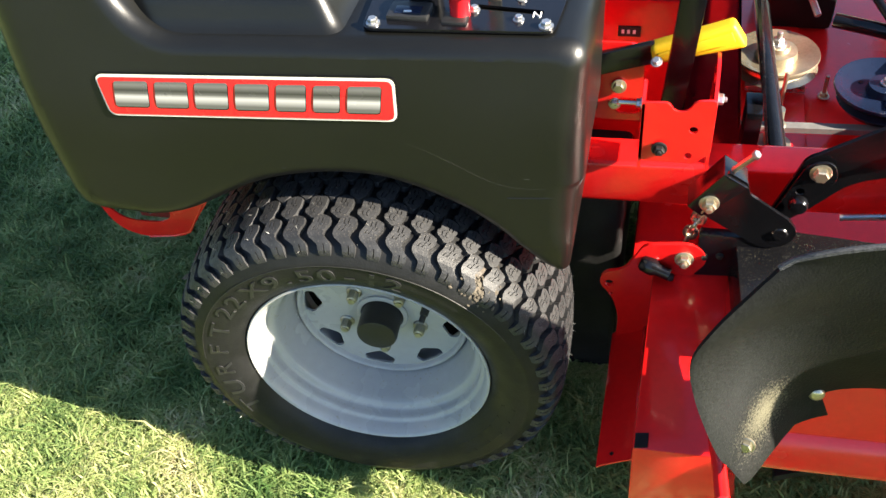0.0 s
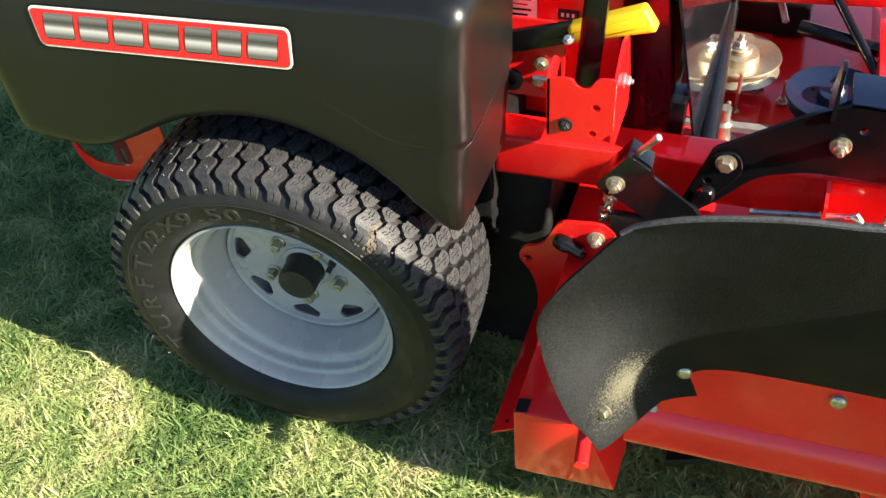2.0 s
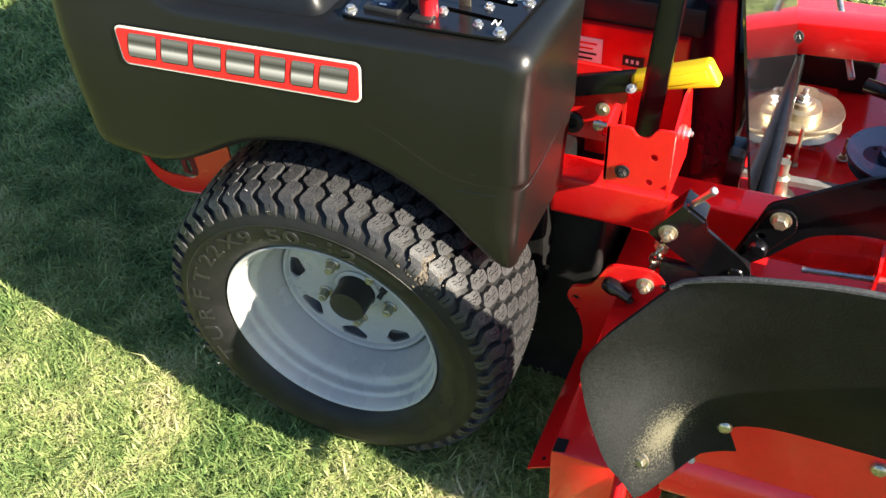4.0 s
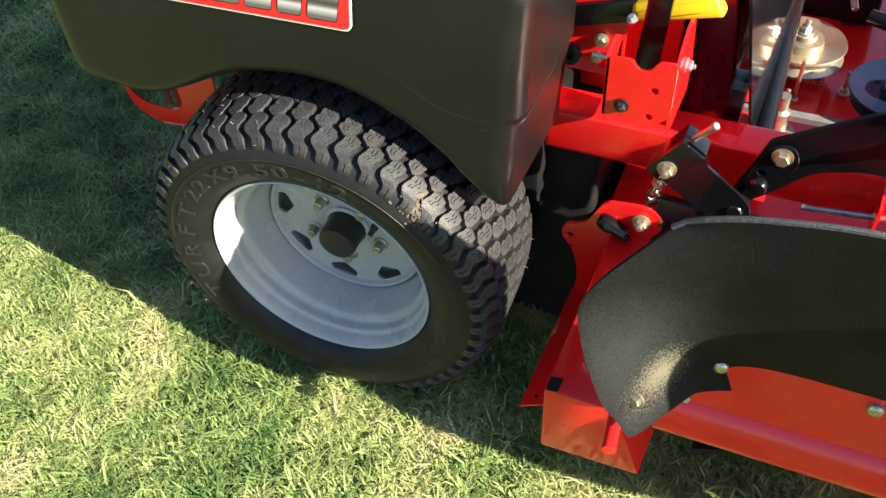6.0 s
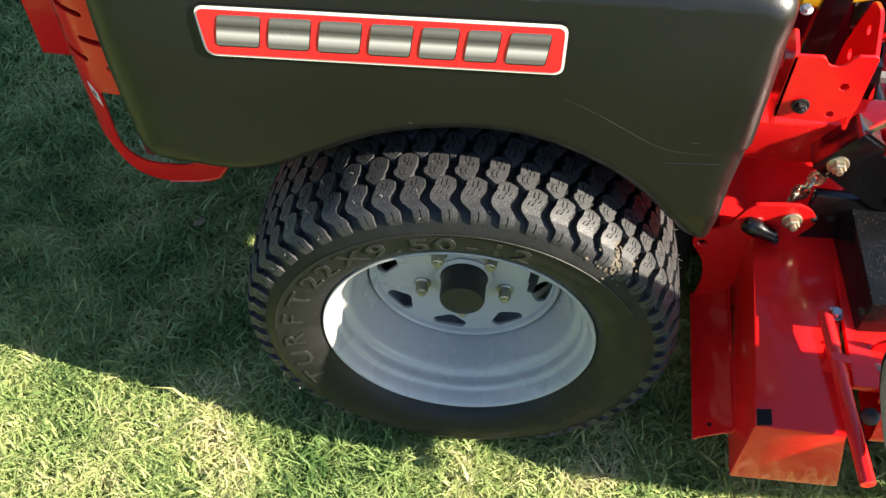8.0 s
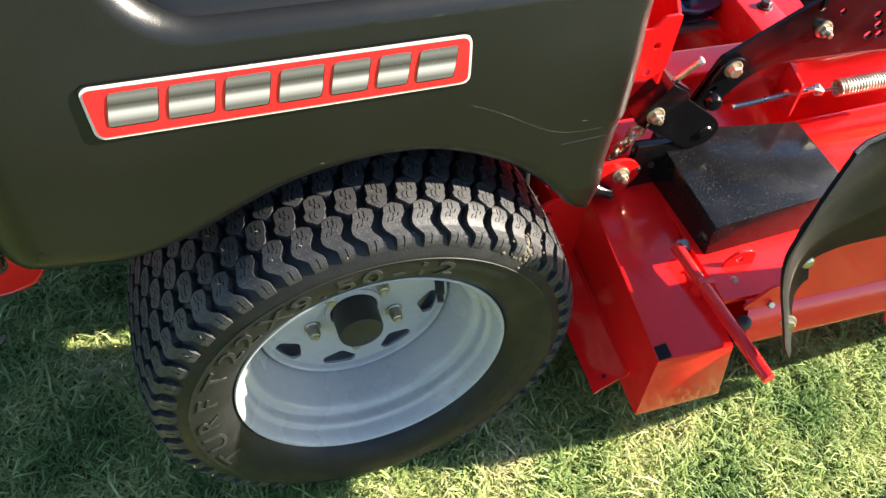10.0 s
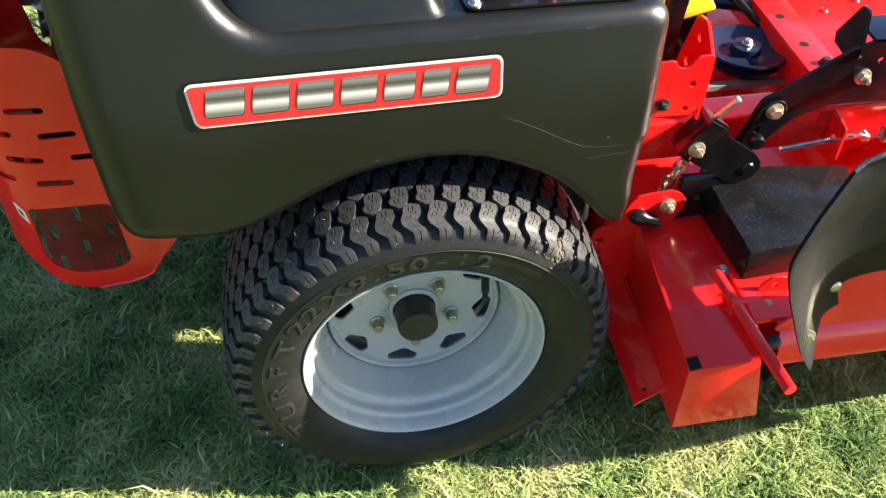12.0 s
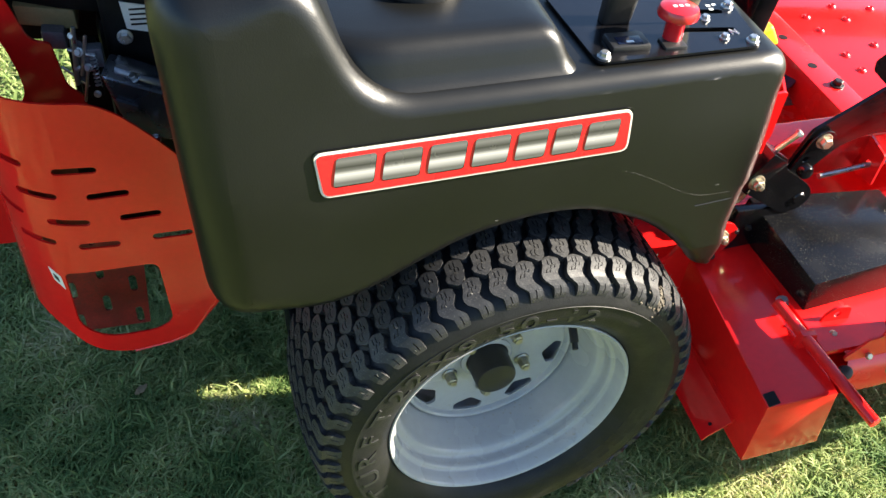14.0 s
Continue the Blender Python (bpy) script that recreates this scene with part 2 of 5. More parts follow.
def hexa(corners, b=0.002, seg=2):
    """A box from its four lower and four upper corners, both in the same turn."""
    bm = bmesh.new()
    v = [bm.verts.new(c) for c in corners]
    for f in ((0, 1, 2, 3), (4, 5, 6, 7), (0, 1, 5, 4), (1, 2, 6, 5), (2, 3, 7, 6), (3, 0, 4, 7)):
        bm.faces.new([v[i] for i in f])
    bmesh.ops.recalc_face_normals(bm, faces=bm.faces)
    return bevel(bm, b, seg) if b else bm


def basis(d):
    d = Vector(d).normalized()
    a = Vector((0, 0, 1)) if abs(d.z) < 0.9 else Vector((1, 0, 0))
    u = d.cross(a).normalized()
    return u, d.cross(u), d


def add_lathe(bm, origin, axis, profile, seg=32, u=None):
    """Turns (radius, along) pairs round an axis; a radius of 0 closes the end."""
    u0, w0, d = basis(axis)
    o = Vector(origin)
    rings = []
    for r, h in profile:
        if r < 1e-6:
            rings.append([bm.verts.new(o + d * h)])
        else:
            rings.append([bm.verts.new(o + d * h + (u0 * math.cos(2 * math.pi * i / seg) + w0 * math.sin(2 * math.pi * i / seg)) * r) for i in range(seg)])
    for a, c in zip(rings, rings[1:]):
        for i in range(seg):
            j = (i + 1) % seg
            if len(a) == 1 and len(c) == 1:
                continue
            if len(a) == 1:
                bm.faces.new((a[0], c[i], c[j]))
            elif len(c) == 1:
                bm.faces.new((a[i], a[j], c[0]))
            else:
                bm.faces.new((a[i], a[j], c[j], c[i]))
    return bm


def lathe(origin, axis, profile, seg=32):
    return add_lathe(bmesh.new(), origin, axis, profile, seg)


def rod(p0, p1, r, seg=16, cham=0.15):
    p0, p1 = Vector(p0), Vector(p1)
    n = (p1 - p0).length
    c = r * cham
    return lathe(p0, p1 - p0, [(0, 0), (r - c, 0), (r, c), (r, n - c), (r - c, n), (0, n)], seg)


def sweep(pts, r, seg=8, closed=False, bm=None):
    """A round bar along a line of points."""
    bm = bm or bmesh.new()
    pts = [Vector(p) for p in pts]
    n = len(pts)
    rings = []
    up = None
    for i, p in enumerate(pts):
        if closed:
            d = (pts[(i + 1) % n] - pts[i - 1]).normalized()
        else:
            d = (pts[min(i + 1, n - 1)] - pts[max(i - 1, 0)]).normalized()
        if up is None:
            up = basis(d)[0]
        up = (up - d * up.dot(d)).normalized()
        w = d.cross(up)
        rings.append([bm.verts.new(p + (up * math.cos(2 * math.pi * k / seg) + w * math.sin(2 * math.pi * k / seg)) * r) for k in range(seg)])
    for i in range(n if closed else n - 1):
        a, c = rings[i], rings[(i + 1) % n]
        for k in range(seg):
            bm.faces.new((a[k], a[(k + 1) % seg], c[(k + 1) % seg], c[k]))
    if not closed:
        bm.faces.new(rings[0][::-1])
        bm.faces.new(rings[-1])
    return bm


def rounded(points, seg=6):
    """Points (a, b, radius) of a polygon to a line with rounded corners."""
    out = []
    n = len(points)
    for i in range(n):
        p = Vector(points[i][:2])
        r = points[i][2] if len(points[i]) > 2 else 0
        a, c = Vector(points[i - 1][:2]) - p, Vector(points[(i + 1) % n][:2]) - p
        if r <= 0 or a.length < 1e-6 or c.length < 1e-6:
            out.append(tuple(p))
            continue
        r = min(r, a.length * 0.49, c.length * 0.49)
        p0, p1 = p + a.normalized() * r, p + c.normalized() * r
        for k in range(seg + 1):
            t = k / seg
            out.append(tuple((1 - t) ** 2 * p0 + 2 * t * (1 - t) * p + t * t * p1))
    return out


def disc(cx, cy, r, n=20):
    return [(cx + r * math.cos(2 * math.pi * i / n), cy + r * math.sin(2 * math.pi * i / n)) for i in range(n)]


def slot(cx, cy, length, width, ang=0, n=6):
    c, s = math.cos(ang), math.sin(ang)
    pts = []
    for side in (1, -1):
        for i in range(n + 1):
            a = -math.pi / 2 + math.pi * i / n
            x, y = side * ((length - width) / 2 + math.cos(a) * width / 2), side * math.sin(a) * width / 2
            pts.append((cx + x * c - y * s, cy + x * s + y * c))
    return pts


def sheet(outline, holes, thick, to, cuts=(), b=0.0):
    """A plate from an outline with holes, given in two coordinates; to(a, b, t) places it, t running from 0 to thick."""
    bm = bmesh.new()
    for loop in (outline, *holes):
        vs = [bm.verts.new((p[0], p[1], 0)) for p in loop]
        for i in range(len(vs)):
            bm.edges.new((vs[i], vs[(i + 1) % len(vs)]))
    bmesh.ops.triangle_fill(bm, edges=bm.edges[:], use_beauty=True, use_dissolve=False, normal=(0, 0, 1))
    for axis, value in cuts:
        no = (1, 0, 0) if axis == 0 else (0, 1, 0)
        co = (value, 0, 0) if axis == 0 else (0, value, 0)
        bmesh.ops.bisect_plane(bm, geom=bm.verts[:] + bm.edges[:] + bm.faces[:], plane_co=co, plane_no=no)
    ex = bmesh.ops.extrude_face_region(bm, geom=bm.faces[:])
    for v in ex["geom"]:
        if isinstance(v, bmesh.types.BMVert):
            v.co.z = thick
    if b:
        bmesh.ops.recalc_face_normals(bm, faces=bm.faces)
        bevel(bm, b, 1, 60)
    for v in bm.verts:
        v.co = Vector(to(v.co.x, v.co.y, v.co.z))
    return bm


def in_xz(y):
    return lambda a, c, t: (a, y + t, c)


def in_xy(z):
    return lambda a, c, t: (a, c, z + t)


def hex_bolt(p, axis, size, material, parent, washer=True, name="bolt", length=0.0, label=""):
    """A hexagon head with a washer; axis points out of the surface."""
    bm = bmesh.new()
    u, w, d = basis(axis)
    o = Vector(p)
    if washer:
        add_lathe(bm, o, d, [(0, 0), (size * 0.78, 0), (size * 0.78, size * 0.16), (size * 0.70, size * 0.20), (0, size * 0.20)], 20)
    h0, h1 = size * 0.16, size * 0.72
    lo = [bm.verts.new(o + d * h0 + (u * math.cos(k * math.pi / 3) + w * math.sin(k * math.pi / 3)) * size * 0.56) for k in range(6)]
    mi = [bm.verts.new(o + d * (h1 - size * 0.1) + (u * math.cos(k * math.pi / 3) + w * math.sin(k * math.pi / 3)) * size * 0.56) for k in range(6)]
    hi = [bm.verts.new(o + d * h1 + (u * math.cos(k * math.pi / 3) + w * math.sin(k * math.pi / 3)) * size * 0.46) for k in range(6)]
    for k in range(6):
        j = (k + 1) % 6
        bm.faces.new((lo[k], lo[j], mi[j], mi[k]))
        bm.faces.new((mi[k], mi[j], hi[j], hi[k]))
    bm.faces.new(hi)
    if length:
        add_lathe(bm, o + d * h1 * 0.9, d, [(size * 0.27, 0), (size * 0.27, length), (size * 0.2, length + size * 0.05), (0, length + size * 0.05)], 12)
    return part(name, bm, material, parent, label, smooth=25)


def thing(name, label, category, group="", kind=""):
    return tagged(new(name), label, category, group, kind)


# ---- ground and lawn ----
def ground():
    bm = bmesh.new()
    bmesh.ops.create_grid(bm, x_segments=60, y_segments=60, size=60)
    ob = part("ground", bm, SOIL, None, "", 0)
    tagged(ob, "short mown lawn soil with green thatch", "lawn", kind="structure")


def lawn():
    """Single grass blades: dense and fine round the machine, ever thinner and broader further off."""
    rng = np.random.default_rng(5)
    k = 3200000
    u = rng.random(k)
    far = 7.0 * u ** 1.6
    turn = rng.uniform(0, 2 * np.pi, k)
    x, y = 0.05 + far * np.cos(turn) * 1.15, 0.0 + far * np.sin(turn)
    wave = np.sin(x * 2.3 + 1.1 * np.sin(y * 1.7)) * np.sin(y * 2.9 + 0.7 * np.sin(x * 2.1))
    reach = np.hypot((x + 0.10) / 1.02, (y - 0.05) / 0.52) * (1.0 + 0.10 * wave)
    drawn = k * far ** (1 / 1.6 - 1) / (1.6 * 7.0 ** (1 / 1.6)) / (2 * np.pi * 1.15 * np.maximum(far, 0.02))
    near = np.exp(-np.maximum(0.0, reach - 0.95) / 0.40)
    want = 98000 * near + 7500 * np.exp(-np.maximum(0.0, reach - 0.9) / 2.6)
    under = (x > 0.42) & (x < 1.35) & (y > 0.30) & (y < 1.25) | (x > -0.1) & (x < 0.42) & (y > 0.34) & (y < 1.1)
    want = np.where(under, want * 0.12, want)
    keep = rng.random(k) < want / drawn
    x, y, want = x[keep], y[keep], want[keep]
    n = len(x)
    g = np.clip((60000 / want) ** 0.42, 1.0, 3.2)
    clump = np.sin(x * 37 + np.sin(y * 23) * 2) * np.sin(y * 41 + np.sin(x * 19) * 2)
    tuft = np.sin(x * 13 + np.sin(y * 11) * 3) * np.sin(y * 15 + np.sin(x * 9) * 3)
    hgt = (0.0120 + 0.0140 * rng.random(n) ** 1.4 + 0.005 * clump) * np.where(rng.random(n) < 0.07, 1.45, 1.0)
    wid = (0.0008 + 0.0013 * rng.random(n) ** 1.5) * g
    a = rng.uniform(0, 2 * np.pi, n)
    b = a + rng.normal(0, 0.35, n) + 0.6 * tuft
    lean = hgt * rng.uniform(0.2, 1.7, n)
    droop = rng.uniform(0.0, 0.55, n)
    dx, dy = np.cos(b) * lean, np.sin(b) * lean
    px, py = -np.sin(b) * wid, np.cos(b) * wid
    curl = rng.normal(0, 0.35, n)
    cx, cy = np.cos(b + curl) * lean, np.sin(b + curl) * lean
    zero = np.zeros(n)
    v = np.empty((n, 7, 3), np.float32)
    v[:, 0] = np.stack([x - px, y - py, zero], 1)
    v[:, 1] = np.stack([x + px, y + py, zero], 1)
    v[:, 2] = np.stack([x + px + dx * 0.22, y + py + dy * 0.22, hgt * 0.52], 1)
    v[:, 3] = np.stack([x - px + dx * 0.22, y - py + dy * 0.22, hgt * 0.52], 1)
    v[:, 4] = np.stack([x + px * 0.75 + dx * 0.62, y + py * 0.75 + dy * 0.62, hgt * 0.90], 1)
    v[:, 5] = np.stack([x - px * 0.75 + dx * 0.62, y - py * 0.75 + dy * 0.62, hgt * 0.90], 1)
    v[:, 6] = np.stack([x + dx * 0.62 + cx * 0.55, y + dy * 0.62 + cy * 0.55, hgt * (1.02 - droop * 0.7)], 1)
    me = bpy.data.meshes.new("grass")
    me.vertices.add(n * 7)
    me.vertices.foreach_set("co", v.reshape(-1))
    base = (np.arange(n) * 7)[:, None]
    idx = np.concatenate([base + np.array([0, 1, 2, 3]), base + np.array([3, 2, 4, 5]), base + np.array([5, 4, 6])], 1).astype(np.int32)
    me.loops.add(n * 11)
    me.loops.foreach_set("vertex_index", idx.reshape(-1))
    me.polygons.add(n * 3)
    start = np.stack([np.arange(n) * 11, np.arange(n) * 11 + 4, np.arange(n) * 11 + 8], 1).astype(np.int32)
    me.polygons.foreach_set("loop_start", start.reshape(-1))
    me.update(calc_edges=True)
    me.validate()
    me.materials.append(GRASS)
    tagged(new("grass", me), "short green lawn grass with pale dry blades", "grass", kind="stuff")


ground()
lawn()

# ---- the mower ----
mower = thing("ride_on_mower", "red ride-on mower with black plastic tank standing on a lawn", "lawn mower")

# ---- rear wheel ----
WC = Vector((0.0, 0.09, 0.274))
SIDE = [(-0.086, 0.1625), (-0.0925, 0.1670), (-0.1025, 0.1745), (-0.1100, 0.185), (-0.1148, 0.197), (-0.1168, 0.208), (-0.1165, 0.2155), (-0.1172, 0.2205),
        (-0.1172, 0.2230), (-0.1155, 0.2260), (-0.1125, 0.2345), (-0.1068, 0.2435), (-0.0970, 0.2508), (-0.0800, 0.2562), (-0.0500, 0.2595), (-0.0200, 0.2610),
        (0.0, 0.2613)]
PROFILE = SIDE + [(-y * 0.87, r) for y, r in SIDE[-2::-1]]
_arc = [0.0]
for (ya, ra), (yb, rb) in zip(PROFILE, PROFILE[1:]):
    _arc.append(_arc[-1] + math.hypot(yb - ya, rb - ra))
_mid = _arc[len(SIDE) - 1]
ARC = [a - _mid for a in _arc]


def on_tyre(v, ang, h):
    """A place on the tyre: v metres across from the crown, ang round the axle, h above the rubber."""
    i = max(k for k in range(len(ARC) - 1) if ARC[k] <= max(v, ARC[0])) if v < ARC[-1] else len(ARC) - 2
    f = (v - ARC[i]) / (ARC[i + 1] - ARC[i])
    (ya, ra), (yb, rb) = PROFILE[i], PROFILE[i + 1]
    ny, nr = -(rb - ra), (yb - ya)
    k = math.hypot(ny, nr)
    y, r = ya + (yb - ya) * f + ny / k * h, ra + (rb - ra) * f + nr / k * h
    return WC + Vector((r * math.cos(ang), y, r * math.sin(ang)))


wheel = part("wheel", lathe(WC - Vector((0, 0.088, 0)), (0, 1, 0), [(0.1585, 0.022), (0.1575, 0.04), (0.150, 0.055), (0.146, 0.13), (0.152, 0.16), (0.160, 0.176)], 96), RIM, mower,
             "grey-white steel wheel with black turf tyre")


def tyre():
    bm = bmesh.new()
    n = 160
    rings = []
    for y, r in PROFILE:
        rings.append([bm.verts.new(WC + Vector((r * math.cos(2 * math.pi * i / n), y, r * math.sin(2 * math.pi * i / n)))) for i in range(n)])
    for a, c in zip(rings, rings[1:]):
        for i in range(n):
            bm.faces.new((a[i], a[(i + 1) % n], c[(i + 1) % n], c[i]))
    return part("tyre", bm, RUBBER, wheel, "black rubber turf tyre, dusty", 60)


tyre()

N_BLOCK = 52
R0 = 0.262


def strip(bm, stations):
    """A raised strip of rubber through (v, left, right, height) in metres."""
    rows = []
    for v, a, c, h in stations:
        i = 0.0003
        rows.append([bm.verts.new(on_tyre(v, a / R0, -0.001)), bm.verts.new(on_tyre(v, (a + i) / R0, h)), bm.verts.new(on_tyre(v, (c - i) / R0, h)),
                     bm.verts.new(on_tyre(v, c / R0, -0.001))])
    for p, q in zip(rows, rows[1:]):
        for k in range(3):
            bm.faces.new((p[k], p[k + 1], q[k + 1], q[k]))
    bm.faces.new(rows[0])
    bm.faces.new(rows[-1][::-1])


def block_mesh(centre, stations, leg=None, gap=0.00028):
    """A tread block with short slits cut in steps across its middle, whole at both ends."""
    bm = bmesh.new()
    rows = [(centre + dv * 0.001, a * 0.001, c * 0.001, m * 0.001, h * 0.001) for dv, a, c, m, h in stations]
    strip(bm, [(v, a, c, h) for v, a, c, m, h in rows[:3]])
    strip(bm, [(v, a, c, h) for v, a, c, m, h in (rows[-2:] if leg else rows[-3:])])
    mid = rows[2:-1] if leg else rows[2:-2]
    for k in range(3):
        piece = []
        for v, a, c, m, h in mid:
            w, at = (c - a) / 9, (a + c) / 2 + m
            cut = (a, at - w, at + w, c)
            piece.append((v, cut[k] + (gap if k else 0), cut[k + 1] - (gap if k < 2 else 0), h))
        strip(bm, piece)
    if leg:
        rows = [(centre + dv * 0.001, a * 0.001, c * 0.001, h * 0.001) for dv, a, c, h in leg]
        strip(bm, rows[:4])
        strip(bm, [(v, a, (a + c) / 2 - 0.0004, h) for v, a, c, h in rows[3:7]])
        strip(bm, [(v, (a + c) / 2 + 0.0004, c, h) for v, a, c, h in rows[3:7]])
        strip(bm, rows[6:])
    for v in bm.verts:
        v.co -= WC
    bmesh.ops.recalc_face_normals(bm, faces=bm.faces)
    me = bpy.data.meshes.new("tread_block")
    bm.to_mesh(me)
    bm.free()
    me.materials.append(TREAD)
    return me


HEX = [(17.5, -3, 2.5, 0, 8.6), (15, -8, 6, 0, 8.9), (13, -11, 9.0, 1.5, 9), (6, -11.4, 9.6, 1.5, 9), (5, -11.2, 9.6, -2.2, 9), (0, -10.8, 9.8, -2.2, 9), (-1, -10.4, 10.4, 2.2, 9), (-4, -9.0, 13.2, 2.2, 9),
       (-9, -8.4, 12.6, 2.2, 9), (-11, -7.6, 11.0, 0, 9), (-15, -4.5, 6.0, 0, 8.9), (-17.5, -2, 3, 0, 8.6)]
LUG = [(14.3, -3, 2.5, 0, 8.6), (12, -8, 6, 0, 8.9), (10, -11.4, 8.8, 1.5, 9), (4.5, -11.8, 10.2, 1.5, 9), (3.5, -11.4, 10.6, -2.2, 9), (0, -9.4, 12.4, -2.2, 9), (-1, -8.8, 13.0, 2.0, 9), (-5, -6, 14.4, 2, 8.9), (-9.0, -5.4, 14.4, 1.0, 8.5)]
LEG = [(-8.9, -5.4, 14.6, 8.5), (-11, -7.5, 12.4, 8.1), (-15, -11.8, 7.4, 7.4), (-18.5, -14.6, 3.2, 6.6), (-21, -15.2, 2.2, 6.0), (-25, -15.2, 1.8, 4.8), (-28.5, -14.8, 1.6, 3.2), (-31.5, -14.2, 1.4, 1.2), (-32.5, -14.0, 1.4, 0.3)]
LUG_FAR = [(-dv, -c, -a, -m, h) for dv, a, c, m, h in LUG]
for centre, shape, first in ((-0.0885, LUG, 87.0), (-0.0605, HEX, 89.2), (-0.0305, HEX, 85.7), (0.0, HEX, 89.2), (0.0305, HEX, 85.7), (0.0605, HEX, 89.2), (0.0885, LUG_FAR, 86.7)):
    data = block_mesh(centre, shape, LEG if shape is LUG else None)
    for k in range(N_BLOCK):
        deg = (first + k * 360 / N_BLOCK) % 360
        if 240 < deg < 300 or (centre > 0.08 and not 20 < deg < 160):
            continue
        share("tread_block", data, wheel, Matrix.Translation(WC) @ Matrix.Rotation(-math.radians(deg), 4, "Y"))


def whiskers():
    """Fine moulding hairs that stand on the tread blocks."""
    rng = random.Random(3)
    bm = bmesh.new()
    for v, first in ((-0.0885, 87.0), (-0.0605, 89.2), (-0.0305, 85.7), (0.0, 89.2), (0.0305, 85.7), (0.0605, 89.2), (-0.109, 85.0)):
        for k in range(N_BLOCK):
            if rng.random() < 0.35:
                continue
            a = math.radians(first + k * 360 / N_BLOCK) + rng.uniform(-0.03, 0.03)
            if math.sin(a) < -0.75:
                continue
            w = v + rng.uniform(-0.006, 0.006)
            h = 0.0088 if v > -0.1 else 0.006
            base, tip = on_tyre(w, a, h), on_tyre(w + rng.uniform(-0.003, 0.003), a + rng.uniform(-0.01, 0.01), h + rng.uniform(0.003, 0.0065))
            d = (tip - base).normalized()
            u = d.orthogonal().normalized() * 0.00038
            q = d.cross(u)
            ring = [bm.verts.new(base + u), bm.verts.new(base - u * 0.5 + q * 0.87), bm.verts.new(base - u * 0.5 - q * 0.87)]
            top = bm.verts.new(tip)
            for i in range(3):
                bm.faces.new((ring[i], ring[(i + 1) % 3], top))
    return bm


tagged(part("rubber_hair", whiskers(), HAIR, wheel, "", 0), "fine rubber moulding hairs on the tread", kind="stuff")


def mud():
    """Crumbs of dried mud that stick to the tyre's shoulder."""
    rng = random.Random(11)
    bm = bmesh.new()
    for k in range(170):
        a, v = rng.gauss(48.0, 2.8), rng.gauss(-0.108, 0.0070)
        size = rng.uniform(0.0008, 0.0026)
        p = on_tyre(v, math.radians(a), max(0.001, 0.0075 - max(0.0, -0.098 - v) * 0.32) + rng.uniform(-0.001, 0.0006))
        n = (p - on_tyre(v, math.radians(a), -0.004)).normalized()
        made = bmesh.ops.create_icosphere(bm, subdivisions=1, radius=1.0)["verts"]
        u = n.orthogonal().normalized()
        w = n.cross(u)
        sx, sy = rng.uniform(0.7, 1.5), rng.uniform(0.7, 1.5)
        for q in made:
            c = q.co * rng.uniform(0.8, 1.2)
            q.co = p + (u * c.x * sx + w * c.y * sy + n * c.z * 0.45) * size
    return bm


part("dried_mud", mud(), MUD, wheel, "crumbs of pale dried mud", 30)


def letters(text, angles, radius, size, wide=1.25, raise_by=0.0012):
    """Moulded characters round the tyre's outer side, each centred on its own angle in degrees."""
    bm = bmesh.new()
    for ch, deg in zip(text, angles):
        cu = bpy.data.curves.new("type", "FONT")
        cu.body = ch
        cu.size = size
        cu.offset = 0.0002
        cu.resolution_u = 3
        tmp = bpy.data.objects.new("type", cu)
        me = bpy.data.meshes.new_from_object(tmp)
        bpy.data.objects.remove(tmp)
        bpy.data.curves.remove(cu)
        lo, hi = min(v.co.x for v in me.vertices), max(v.co.x for v in me.vertices)
        b2 = bmesh.new()
        b2.from_mesh(me)
        ex = bmesh.ops.extrude_face_region(b2, geom=b2.faces[:])
        top = {v for v in ex["geom"] if isinstance(v, bmesh.types.BMVert)}
        for v in b2.verts:
            r = radius + v.co.y - size * 0.35
            a = math.radians(deg) - (v.co.x - (lo + hi) / 2) * wide / radius
            y = np.interp(r, [q[1] for q in SIDE], [q[0] for q in SIDE]) + WC.y
            h = raise_by if v in top else -0.0006
            v.co = Vector((WC.x + r * math.cos(a), y - h, WC.z + r * math.sin(a)))
        tmp_me = bpy.data.meshes.new("t")
        b2.to_mesh(tmp_me)
        b2.free()
        bm.from_mesh(tmp_me)
        bpy.data.meshes.remove(tmp_me)
        bpy.data.meshes.remove(me)
    return bm


for ch, deg in zip("22X9.50-12", (144.5, 136, 125, 115.5, 109.5, 102, 94, 86, 78.5, 71)):
    part("moulded_letter", letters(ch, (deg,), 0.2045, 0.032, 1.55), LETTER, wheel, "moulded raised character", 30)
for ch, deg in zip("TURFT", (205, 193, 181, 169, 156.5)):
    part("moulded_letter", letters(ch, (deg,), 0.2020, 0.034, 1.45), LETTER, wheel, "moulded raised character", 30)


def marking_bars():
    """Maker's name on the lower side, as plain raised bars."""
    bm = bmesh.new()
    for k in range(5):
        a0 = math.radians(-52 + k * 8.5)
        rows = []
        for i in range(4):
            a = a0 + math.radians(6.0) * i / 3
            rows.append([bm.verts.new(WC + Vector((r * math.cos(a), np.interp(r, [q[1] for q in SIDE], [q[0] for q in SIDE]) - h, r * math.sin(a))))
                         for r, h in ((0.187, -0.0006), (0.188, 0.0006), (0.207, 0.0006), (0.208, -0.0006))])
        for p, q in zip(rows, rows[1:]):
            for j in range(3):
                bm.faces.new((p[j], p[j + 1], q[j + 1], q[j]))
        bm.faces.new(rows[0])
        bm.faces.new(rows[-1])
    return bm


